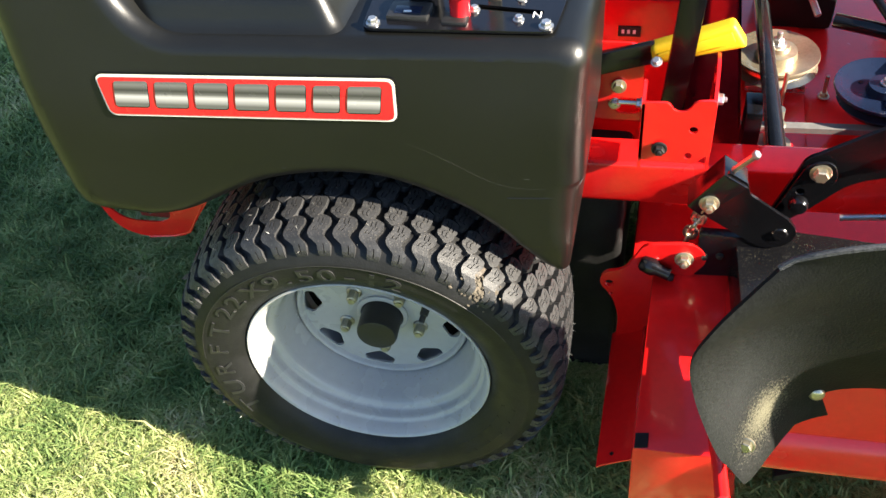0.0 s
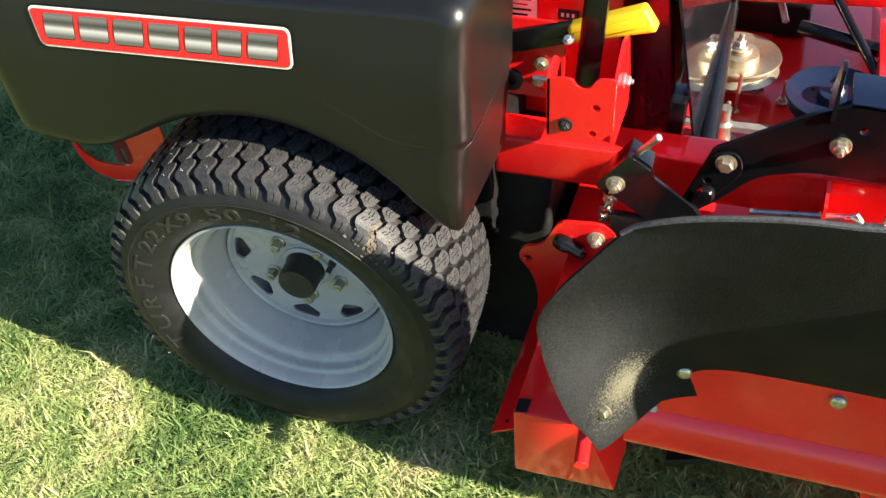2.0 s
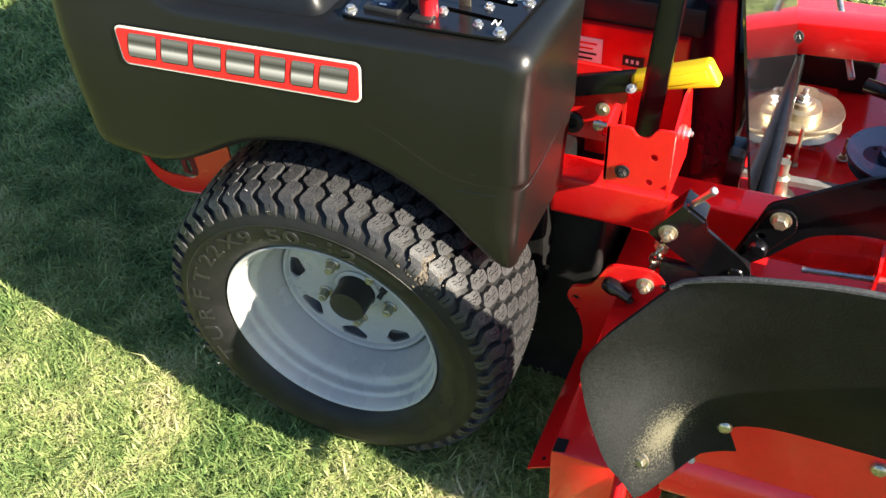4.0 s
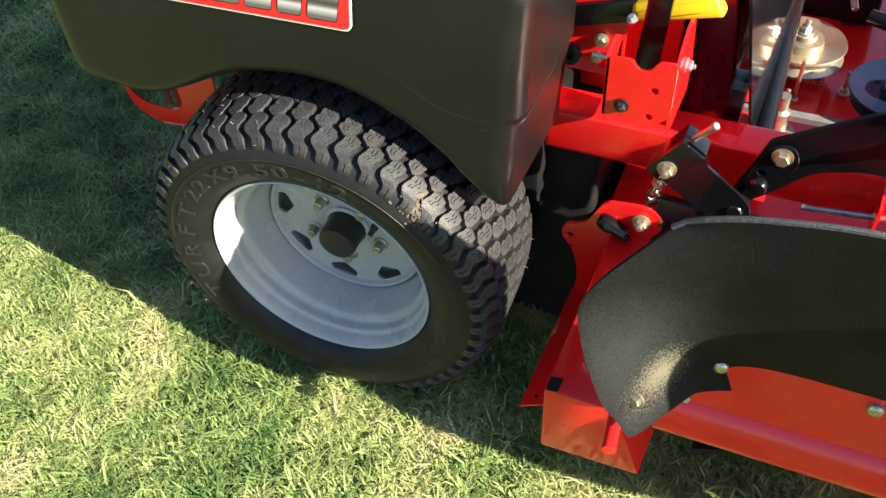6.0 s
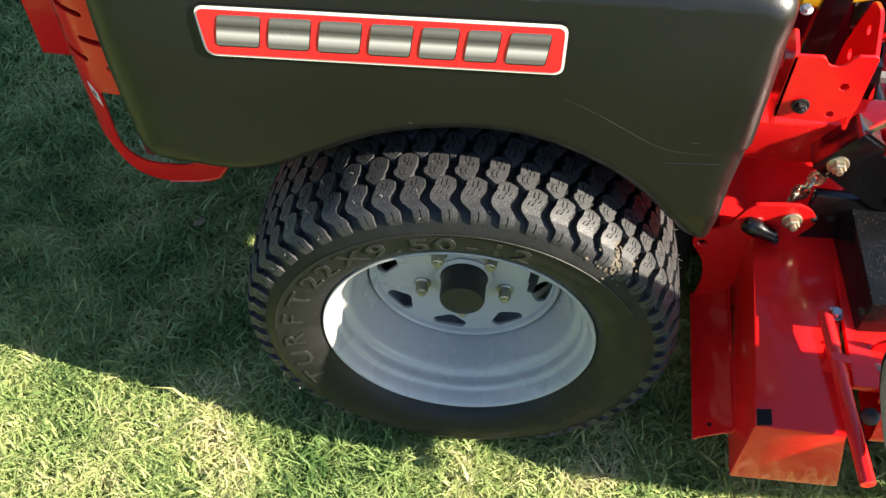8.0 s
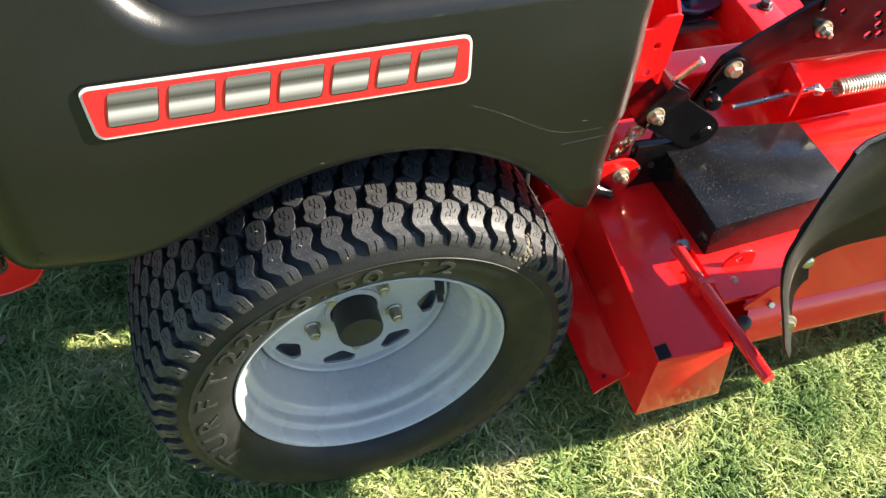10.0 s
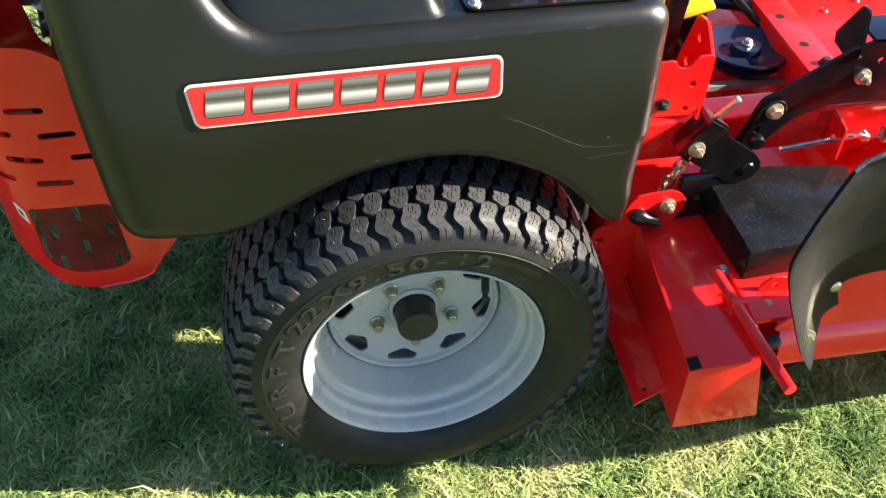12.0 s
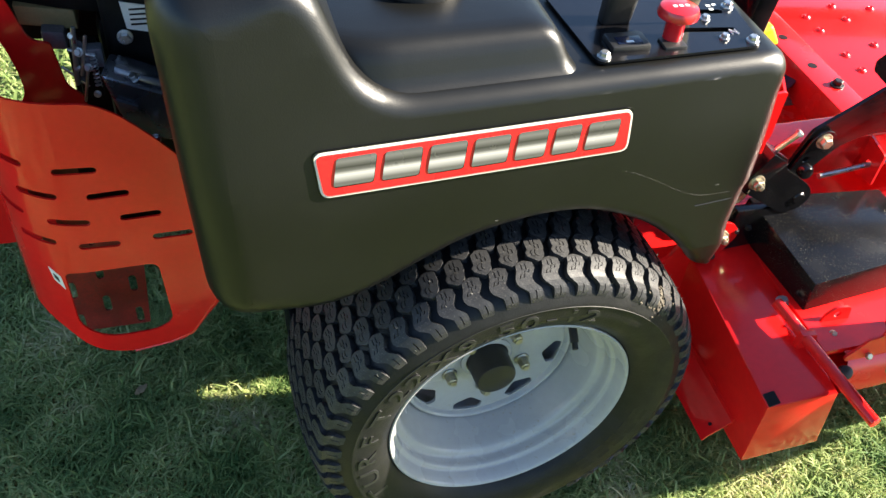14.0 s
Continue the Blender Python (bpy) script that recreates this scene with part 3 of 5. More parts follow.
# pale arc along the top only, painting the crease where sun catches it
part("bead_line", sweep([WC + Vector((0.2220 * math.cos(math.radians(k)), -0.1179, 0.2220 * math.sin(math.radians(k)))) for k in range(28, 176, 3)], 0.0006, 5), SCRATCH_AND_LIT_CREASE, wheel, "thin pale arc painting the lit crease of the sidewall")
part("marking_bar", marking_bars(), RUBBER, wheel, "row of raised bars on the sidewall", 30)

# rim: turned lip and barrel, pressed disc with windows
Y0 = -0.0085
part("rim", lathe((0, 0, WC.z), (0, 1, 0), [
    (0.1620, Y0 + 0.012), (0.1662, Y0 + 0.0085), (0.1680, Y0 + 0.0040), (0.1682, Y0 + 0.0012), (0.1668, Y0), (0.1648, Y0 + 0.0008), (0.1628, Y0 + 0.0040), (0.1600, Y0 + 0.0110),
    (0.1588, Y0 + 0.0185), (0.1580, Y0 + 0.0210), (0.1560, Y0 + 0.0222), (0.1535, Y0 + 0.0232), (0.1524, Y0 + 0.0250), (0.1520, Y0 + 0.0300), (0.1518, Y0 + 0.0365), (0.1508, Y0 + 0.0390), (0.1480, Y0 + 0.0405), (0.1432, Y0 + 0.0425), (0.1408, Y0 + 0.0460),
    (0.1390, Y0 + 0.0530), (0.1340, Y0 + 0.0700), (0.1285, Y0 + 0.0860), (0.1272, Y0 + 0.0920), (0.1270, Y0 + 0.13)], 128), RIM, wheel, "grey-white painted steel rim", 50)


def wheel_disc():
    holes = [disc(0, 0, 0.030, 28)]
    for k in range(5):
        a = math.radians(270 + 72 * k)
        holes.append(disc(0.057 * math.cos(a), 0.057 * math.sin(a), 0.0075, 14))
    for k in range(8):
        a = math.radians(260 + 45 * k)
        c, s = math.cos(a), math.sin(a)
        shape = rounded([(0.0865, 0, 0.006), (0.1010, -0.0235, 0.005), (0.1130, -0.0205, 0.005), (0.1150, 0, 0.01), (0.1130, 0.0205, 0.005), (0.1010, 0.0235, 0.005)], 4)
        holes.append([(p * c - q * s, p * s + q * c) for p, q in shape])

    def dish(a, c, t):
        r = math.hypot(a, c)
        y = 0.088 - 0.001 * max(0.0, min(1.0, (0.081 - r) / 0.012)) + 0.005 * max(0.0, min(1.0, (0.045 - r) / 0.010)) 
        return (a, y + t, WC.z + c)

    outline = disc(0, 0, 0.1178, 96)
    bm = sheet(outline, holes, 0.004, lambda a, c, t: (a, c, t), [(0, -0.12 + 0.012 * i) for i in range(21)] + [(1, -0.12 + 0.012 * i) for i in range(21)])
    for v in bm.verts:
        v.co = Vector(dish(v.co.x, v.co.y, v.co.z))
    # rolled outer edge that sits against the barrel
    add_lathe(bm, (0, 0, WC.z), (0, 1, 0), [(0.1160, 0.0885), (0.1170, 0.0870), (0.1182, 0.0838), (0.1195, 0.0815), (0.1212, 0.0803), (0.1230, 0.0808), (0.1246, 0.0830), (0.1256, 0.0870), (0.1258, 0.0960)], 128)
    return part("wheel_disc", bm, RIM, wheel, "pressed grey-white disc with windows", 35)


wheel_disc()
# dark sheet puts the shade behind the disc's windows into colour
part("wheel_shadow_drum", lathe((0, 0.13, WC.z), (0, 1, 0), [(0, 0), (0.100, 0), (0.128, 0.004)], 48), DARK, wheel, "dark sheet standing in for shade behind the disc")
part("hub_cap", lathe((0, 0.103, WC.z), (0, -1, 0), [(0.0295, 0), (0.0290, 0.050), (0.0275, 0.054), (0.024, 0.0555), (0, 0.0565)], 40), HUB, wheel, "black plastic hub cap")
part("hub_ring", lathe((0, 0.0905, WC.z), (0, -1, 0), [(0.0375, 0), (0.0375, 0.003), (0.0350, 0.0048), (0.0315, 0.0048), (0.0300, 0.003), (0.0300, 0)], 40), RIM, wheel, "pressed ring round the hub")
for k in range(5):
    a = math.radians(270 + 72 * k)
    p = Vector((0.057 * math.cos(a), 0.0865, WC.z + 0.057 * math.sin(a)))
    bm = bmesh.new()
    add_lathe(bm, p, (0, -1, 0), [(0.0112, 0), (0.0112, 0.0015), (0.0095, 0.003), (0, 0.003)], 20)
    lo = [bm.verts.new(p + Vector((0.0080 * math.cos(i * math.pi / 3), -0.002, 0.0080 * math.sin(i * math.pi / 3)))) for i in range(6)]
    hi = [bm.verts.new(p + Vector((0.0080 * math.cos(i * math.pi / 3), -0.014, 0.0080 * math.sin(i * math.pi / 3)))) for i in range(6)]
    for i in range(6):
        bm.faces.new((lo[i], lo[(i + 1) % 6], hi[(i + 1) % 6], hi[i]))
    bm.faces.new(hi)
    add_lathe(bm, p + Vector((0, -0.014, 0)), (0, -1, 0), [(0.0078, -0.001), (0.0070, 0.002), (0.0052, 0.003), (0.0050, 0.005), (0, 0.0055)], 14)
    part("lug_nut", bm, NUT, wheel, "dull zinc wheel nut", 25)
part("valve_stem", lathe((0.0925, 0.056, 0.3825), (-0.011, -0.05, -0.022), [(0, 0), (0.0080, 0), (0.0078, 0.012), (0.0058, 0.020), (0.0056, 0.044), (0.0040, 0.045), (0.0040, 0.054), (0, 0.0545)], 16), HUB, wheel, "black rubber valve stem")

# the whole wheel stands square to the tank's side
wheel.matrix_basis = Matrix.Translation(WC + Vector((0.0015, 0, 0))) @ Matrix.Rotation(0.056, 4, "Z") @ Matrix.Translation(-WC)

# ---- tank and fender ----
def face_y(x, z):
    """How far back the outer side of the tank lies."""
    bow = max(0.0, min(1.0, (z - 0.62) / 0.08))
    top = 0.17 * (0.08 * bow * bow / 2 if bow < 1 else z - 0.66)
    return 0.024 + 0.056 * x + 0.03 * (z - 0.66) + top + (0.010 * max(0, (0.50 - z) / 0.05) if x > 0.15 else 0)


def tank():
    raw = [(-0.378, 0.885, 0.075), (-0.245, 0.885, 0.045), (-0.186, 0.7545, 0.050), (0.288, 0.7545, 0.030), (0.2862, 0.588, 0.003), (0.2822, 0.580, 0.003), (0.272, 0.443, 0.026)]
    arch = [(0.243, 0.458), (0.222, 0.487), (0.195, 0.515), (0.154, 0.549), (0.104, 0.575), (0.060, 0.590), (0.010, 0.593), (-0.040, 0.587), (-0.080, 0.577), (-0.117, 0.560),
            (-0.150, 0.542), (-0.185, 0.525), (-0.240, 0.508)]
    pts = raw + [(a, c - 0.003, 0.02) for a, c in arch] + [(-0.352, 0.493, 0.090)]
    line = rounded(pts, 8)
    dense = []
    for i in range(len(line)):
        a, c = Vector(line[i]), Vector(line[(i + 1) % len(line)])
        k = max(1, int((c - a).length / 0.012))
        dense += [a.lerp(c, j / k) for j in range(k)]
    n = len(dense)

    def ease(t):
        t = max(0.0, min(1.0, t))
        return t * t * (3 - 2 * t)

    def radius(p):
        top, front = ease((p.y - 0.69) / 0.05), ease((p.x - 0.250) / 0.025)
        rear = ease((-0.20 - p.x) / 0.13)
        r = 0.020 - 0.003 * top + 0.009 * front * (1 - 0.5 * top)
        tip = ease((0.53 - p.y) / 0.05) * ease((p.x - 0.18) / 0.04)
        r = r + (0.015 - r) * tip
        return r + (0.052 - r) * rear

    bm = bmesh.new()
    rings = []
    steps = 8
    for s in range(steps + 1):
        th = math.pi / 2 * s / steps
        ring = []
        for i, p in enumerate(dense):
            d = (dense[(i + 1) % n] - dense[i - 1]).normalized()
            nrm = Vector((d.y, -d.x))
            r = radius(p)
            q = p + nrm * r * (1 - math.sin(th))
            ring.append(bm.verts.new((q.x, r * (1 - math.cos(th)), q.y)))
        rings.append(ring)
    rings.append([bm.verts.new((p.x, 0.190, p.y)) for p in dense])
    for a, c in zip(rings, rings[1:]):
        for i in range(n):
            bm.faces.new((a[i], a[(i + 1) % n], c[(i + 1) % n], c[i]))
    for ring in (rings[0], rings[-1]):
        for tri in tessellate_polygon([[(v.co.x, v.co.z, 0.0) for v in ring]]):
            bm.faces.new([ring[k] for k in tri])
    for k in range(15):
        bmesh.ops.bisect_plane(bm, geom=bm.verts[:] + bm.edges[:] + bm.faces[:], plane_co=(0, 0, 0.453 + 0.02 * k), plane_no=(0, 0, 1))
    for k in range(20):
        bmesh.ops.bisect_plane(bm, geom=bm.verts[:] + bm.edges[:] + bm.faces[:], plane_co=(-0.322 + 0.03 * k, 0, 0), plane_no=(1, 0, 0))
    bmesh.ops.triangulate(bm, faces=[f for f in bm.faces if len(f.verts) > 4])
    for v in bm.verts:
        if v.co.y > 0.1899:
            v.co.y += 0.09 * ease((0.10 - v.co.x) / 0.10) + 0.16 * ease((-0.10 - v.co.x) / 0.08)
        v.co.y += face_y(v.co.x, v.co.z)
    return part("tank", bm, PLASTIC, mower, "black textured plastic fuel tank and fender, lightly scratched", 50)


tank_part = tank()


def loft(outlines):
    """Rings of equal length joined in order, the last one closed."""
    bm = bmesh.new()
    rings = [[bm.verts.new(p) for p in ring] for ring in outlines]
    n = len(rings[0])
    for a, c in zip(rings, rings[1:]):
        for i in range(n):
            bm.faces.new((a[i], a[(i + 1) % n], c[(i + 1) % n], c[i]))
    bm.faces.new(rings[-1])
    return bm


def hump():
    """Raised middle of the tank's top: flared at the foot, rounded at the rim, running into the high rear end."""
    rings = []
    for z, y0, x1 in ((0.7300, 0.0500, 0.046), (0.7500, 0.0535, 0.040), (0.7530, 0.0560, 0.0365), (0.7560, 0.0590, 0.0330), (0.7605, 0.0625, 0.0290), (0.7690, 0.0658, 0.0245), (0.7790, 0.0690, 0.0200),
                      (0.7870, 0.0722, 0.0155), (0.7930, 0.0765, 0.0105), (0.7970, 0.0820, 0.0045), (0.7990, 0.0890, -0.0025), (0.8000, 0.1010, -0.0140), (0.8005, 0.1400, -0.0500)):
        line = rounded([(-0.240, 0.300, 0), (-0.240, y0 + 0.035, 0.005), (-0.185, y0, 0.05), (x1, y0, 0.018), (x1, 0.300, 0)], 10)
        rings.append([(a, c + 0.056 * a, z) for a, c in line])
    return part("tank_hump", loft(rings), PLASTIC, tank_part, "raised smooth middle of the tank's top", 60)


hump()
part("fuel_cap", lathe((-0.108, 0.180, 0.799), (0, 0, 1), [(0.048, 0), (0.048, 0.014), (0.046, 0.018), (0, 0.019)], 40), HUB, tank_part, "black ribbed fuel cap")


def badge():
    lift = lambda h: (lambda a, c, t: (a, face_y(a, c) - h - t, c))

    def rr(inset, r):
        return rounded([(-0.2455 + inset, 0.7185 - inset, r), (0.0945 - inset, 0.7205 - inset, r), (0.0945 - inset, 0.6695 + inset, r), (-0.2385 + inset, 0.6670 + inset, r)], 6)

    cuts = [(1, 0.69), (1, 0.7), (1, 0.71), (1, 0.68)] + [(0, -0.24 + 0.03 * i) for i in range(12)]
    edge = part("badge", sheet(rr(0, 0.010), [], 0.0016, lift(0.0004), cuts), BLACK, mower, "red nameplate with white rim and chrome shapes", 30)
    part("badge_rim", sheet(rr(0.0016, 0.0095), [], 0.0010, lift(0.0020), cuts), CREAM, edge, "cream metallic rim", 30)
    part("badge_field", sheet(rr(0.0040, 0.0075), [], 0.0008, lift(0.0030), cuts), DECAL, edge, "glossy red field", 30)
    # plain shapes in place of the name, chrome shine painted in, slightly domed
    def dome(h):
        return lambda a, c, t: (a, face_y(a, c) - h - t - 0.0005 * max(0.0, 1 - ((c - 0.6958) / 0.0155) ** 2), c)

    fine = [(1, 0.682 + 0.002 * k) for k in range(15)]
    x = -0.2255
    for w, lean in ((0.047, 0.004), (0.045, 0.004), (0.045, 0.004), (0.045, 0.004), (0.040, 0.004), (0.036, 0.004), (0.043, 0.004)):
        e = w - 0.0075
        shape = rounded([(x, 0.6808, 0.003), (x + e, 0.6812, 0.003), (x + e + lean, 0.7112, 0.003), (x + lean, 0.7106, 0.003)], 3)
        part("badge_shape_back", sheet([(p + 0.0008, q - 0.0010) for p, q in shape], [], 0.0004, lift(0.0039), cuts), BLACK, edge, "", 0)
        part("badge_shape", sheet(shape, [], 0.0003, dome(0.0041), fine), CHROME, edge, "plain shape with chrome shine painted in", 35)
        x += w + 0.0012


badge()

# ---- control panel on the tank ----
PZ = 0.7565
panel = part("control_panel", sheet(rounded([(0.047, 0.205, 0.004), (0.056, 0.066, 0.012), (0.252, 0.074, 0.012), (0.262, 0.205, 0.004)], 5),
                                    [slot(0.205, 0.150, 0.070, 0.009, math.radians(-6)), slot(0.200, 0.112, 0.075, 0.009, math.radians(-6))], 0.003, in_xy(PZ)), BLACK, mower,
             "glossy black control plate with switches and bolts", 30)
for x, y in ((0.066, 0.076), (0.243, 0.083), (0.250, 0.155)):
    hex_bolt((x, y, PZ + 0.003), (0, 0, 1), 0.0095, STEEL, panel, name="panel_bolt", label="bright steel flange bolt")
for x, y in ((0.214, 0.093), (0.211, 0.133), (0.166, 0.108)):
    hex_bolt((x, y, PZ + 0.003), (0, 0, 1), 0.0075, STEEL, panel, name="panel_bolt", label="small steel bolt")
part("hour_meter", box(0.078, 0.122, 0.082, 0.112, PZ + 0.001, PZ + 0.009, 0.003), HUB, panel, "small black hour meter")
part("meter_window", box(0.086, 0.114, 0.087, 0.101, PZ + 0.0085, PZ + 0.0098, 0.0004), NAVY, panel, "grey display window")
part("meter_print", box(0.096, 0.104, 0.089, 0.092, PZ + 0.0096, PZ + 0.0102, 0), WHITE, panel, "white print bar", 0)
part("switch_foot", box(0.137, 0.163, 0.079, 0.100, PZ + 0.001, PZ + 0.006, 0.002), HUB, panel, "black switch foot")
part("pull_knob", lathe((0.153, 0.098, PZ + 0.002), (0, 0.05, 1), [(0.0105, 0), (0.0105, 0.022), (0.013, 0.026), (0.0215, 0.029), (0.0225, 0.033), (0.020, 0.039), (0.012, 0.042), (0, 0.0425)], 32),
     KNOB, panel, "red mushroom switch knob")
for a in range(3):
    part("knob_print", box(0.143 + a * 0.007, 0.147 + a * 0.007, 0.094, 0.098, PZ + 0.0440, PZ + 0.0446, 0), WHITE, panel, "white print bar", 0)
part("throttle_lever", hexa([(0.088, 0.135, PZ), (0.122, 0.135, PZ), (0.122, 0.152, PZ), (0.088, 0.152, PZ), (0.090, 0.128, PZ + 0.075), (0.128, 0.128, PZ + 0.075), (0.128, 0.150, PZ + 0.075),
                           (0.090, 0.150, PZ + 0.075)], 0.006, 3), HUB, panel, "black throttle lever")
part("choke_lever", hexa([(0.176, 0.128, PZ), (0.190, 0.128, PZ), (0.190, 0.131, PZ), (0.176, 0.131, PZ), (0.178, 0.120, PZ + 0.06), (0.194, 0.120, PZ + 0.06), (0.194, 0.123, PZ + 0.06),
                        (0.178, 0.123, PZ + 0.06)], 0.001), ZINC, panel, "flat zinc lever")
for pts in ([(0.2275, 0.0985), (0.2275, 0.1085)], [(0.2275, 0.1085), (0.2345, 0.0985)], [(0.2345, 0.0985), (0.2345, 0.1085)]):
    part("panel_print", sweep([(x, y, PZ + 0.0034) for x, y in pts], 0.0008, 4), WHITE, panel, "white printed letter stroke", 0)
for x, y in ((0.226, 0.158), (0.234, 0.159), (0.226, 0.150)):
    part("panel_print", box(x, x + 0.005, y, y + 0.004, PZ + 0.003, PZ + 0.0035, 0), WHITE, panel, "white printed mark", 0)

# mould seam along the tank's lower front
part("mould_seam", sweep([(x, face_y(x, 0.575 - 0.004 * (0.28 - x)) + dy, 0.575 - 0.05 * (0.262 - x)) for x, dy in ((0.205, -0.0002), (0.225, -0.0002), (0.245, 0.0), (0.2555, 0.0008))]
                         + [(0.2705, 0.0455, 0.5755), (0.2790, 0.055, 0.576), (0.2835, 0.068, 0.577), (0.2848, 0.10, 0.580), (0.2848, 0.16, 0.586), (0.2848, 0.22, 0.592)], 0.0008, 5), PLASTIC,
     tank_part, "thin mould seam", 0)

# scuffs on the tank's side
for pts, r in (([(0.097, 0.643), (0.118, 0.634), (0.135, 0.625), (0.152, 0.615), (0.170, 0.604), (0.188, 0.594), (0.206, 0.588)], 0.00016), ([(0.206, 0.5880), (0.228, 0.5862), (0.248, 0.5865)], 0.0002), ([(0.224, 0.6000), (0.230, 0.5998)], 0.0003),
               ([(-0.05, 0.602), (-0.046, 0.6015)], 0.0004)):
    part("scratch", sweep([(a, face_y(a, c) + 0.0001, c) for a, c in pts], r, 4), SCRATCH_AND_LIT_CREASE, tank_part, "thin pale scratch", 0)

# ---- rear engine guard ----
def bent(y0, xb, r):
    """A plate facing out that turns back round a vertical bend at its rear end."""
    def to(a, c, t):
        if a >= xb:
            return (a, y0 + t, c)
        s = xb - a
        ang = min(s / r, math.radians(75))
        rest = max(0.0, s - r * math.radians(75))
        x = xb - (r - t) * math.sin(ang) - rest * math.cos(ang)
        y = y0 + r - (r - t) * math.cos(ang) + rest * math.sin(ang)
        return (x, y, c)
    return to


guard_outline = rounded([(-0.80, 0.665, 0), (-0.547, 0.6465, 0.03), (-0.490, 0.637, 0.02), (-0.4607, 0.6353, 0.02), (-0.4333, 0.6208, 0.02), (-0.4067, 0.594, 0.02), (-0.390, 0.5756, 0.02), (-0.330, 0.500, 0.02), (-0.330, 0.312, 0.01),
                         (-0.3373, 0.2996, 0.006), (-0.3950, 0.2220, 0.012), (-0.4228, 0.2152, 0.02), (-0.4859, 0.2095, 0.03), (-0.5283, 0.2305, 0.03), (-0.556, 0.2650, 0.03), (-0.60, 0.290, 0.02), (-0.80, 0.31, 0)], 6)
guard_holes = [rounded([(-0.5345, 0.3758, 0.010), (-0.4170, 0.3780, 0.014), (-0.4105, 0.262, 0.018), (-0.434, 0.2475, 0.02), (-0.497, 0.2450, 0.02), (-0.5345, 0.272, 0.02)], 5)]
for x, z, lean in ((-0.490, 0.543, -3), (-0.459, 0.502, 2), (-0.426, 0.464, 2), (-0.392, 0.4255, 1), (-0.482, 0.4214, -2), (-0.5112, 0.4638, -8), (-0.541, 0.5095, -8), (-0.572, 0.557, -8), (-0.557, 0.434, -8), (-0.590, 0.478, -8)):
    guard_holes.append(slot(x, z, 0.050, 0.0098, math.radians(lean)))
guard = part("engine_guard", sheet(guard_outline, guard_holes, 0.003, bent(0.250, -0.505, 0.09), [(0, -0.505 - 0.0125 * i) for i in range(13)]), RED, mower,
             "red bent sheet-metal engine guard with slots", 30)
part("guard_edge", sweep([(-0.345, 0.2515, 0.297), (-0.388, 0.2515, 0.230), (-0.420, 0.2515, 0.217), (-0.470, 0.2515, 0.209)], 0.0025, 6), RED, guard, "rolled lower edge")
part("guard_sticker", sheet([(-0.5545, 0.384), (-0.5405, 0.3685), (-0.5385, 0.345), (-0.5505, 0.361)], [], 0.0005, bent(0.2492, -0.505, 0.09)), WHITE, guard, "small white sticker", 0)
part("sticker_print", sheet([(-0.5500, 0.374), (-0.5440, 0.3665), (-0.5435, 0.358), (-0.5490, 0.365)], [], 0.0004, bent(0.2486, -0.505, 0.09)), HUB, guard, "dark print bar", 0)
# slotted inner guard plate seen through the opening, its red darkened for shade
inner_holes = []
for i in range(3):
    for j in range(4):
        inner_holes.append(slot(-0.554 + 0.043 * i, 0.156 + 0.070 * j + (0.034 if i % 2 else 0), 0.034, 0.011, math.pi / 2))
part("inner_guard", sheet([(-0.572, 0.135), (-0.455, 0.135), (-0.445, 0.30), (-0.447, 0.46), (-0.572, 0.46)], inner_holes, 0.003, in_xz(0.369)), SHADED_RED, mower,
     "slotted inner guard plate, red darkened for shade", 30)

# dark sheet added so the guard's upper slots look shaded inside
part("guard_liner", sheet([(-0.490, 0.405), (-0.345, 0.405), (-0.345, 0.430), (-0.400, 0.485), (-0.450, 0.555), (-0.490, 0.560)], [], 0.030, in_xz(0.282)), DARK, mower, "dark sheet standing in for shade behind the slots", 30)

# ---- engine, behind the tank ----
engine = part("engine", box(-0.455, -0.22, 0.46, 0.95, 0.34, 0.62, 0.02), DARK, mower, "dark engine with castings and linkage")
valve = part("valve_cover", hexa([(-0.432, 0.380, 0.500), (-0.335, 0.380, 0.452), (-0.335, 0.440, 0.452), (-0.432, 0.440, 0.500), (-0.452, 0.360, 0.600), (-0.352, 0.360, 0.553), (-0.342, 0.425, 0.545), (-0.441, 0.425, 0.592)],
                               0.006, 3), VALVE, engine, "dark glossy cast valve cover")
part("valve_cover_plate", hexa([(-0.436, 0.372, 0.592), (-0.372, 0.372, 0.562), (-0.366, 0.414, 0.559), (-0.430, 0.414, 0.589), (-0.434, 0.376, 0.601), (-0.372, 0.376, 0.571), (-0.368, 0.410, 0.568), (-0.430, 0.410, 0.598)], 0.003), VALVE, engine, "raised panel of the cover")
part("cover_badge", hexa([(-0.436, 0.366, 0.548), (-0.412, 0.366, 0.536), (-0.412, 0.372, 0.536), (-0.436, 0.372, 0.548), (-0.438, 0.362, 0.560), (-0.414, 0.362, 0.548), (-0.414, 0.370, 0.548), (-0.438, 0.370, 0.560)], 0), ENGINE, engine, "raised grey marking bar", 0)
hex_bolt((-0.412, 0.374, 0.583), (-0.4, -0.3, 1), 0.010, STEEL, engine, name="cover_bolt", label="steel cover bolt")
hex_bolt((-0.398, 0.356, 0.500), (0, -1, 0.3), 0.009, STEEL, engine, name="cover_bolt", label="steel cover bolt")
part("cowl", hexa([(-0.442, 0.430, 0.50), (-0.26, 0.430, 0.50), (-0.26, 0.62, 0.50), (-0.442, 0.62, 0.50), (-0.448, 0.430, 0.86), (-0.26, 0.430, 0.86), (-0.26, 0.62, 0.86), (-0.448, 0.62, 0.86)], 0.012, 3), DARK,
     engine, "dark cowl")
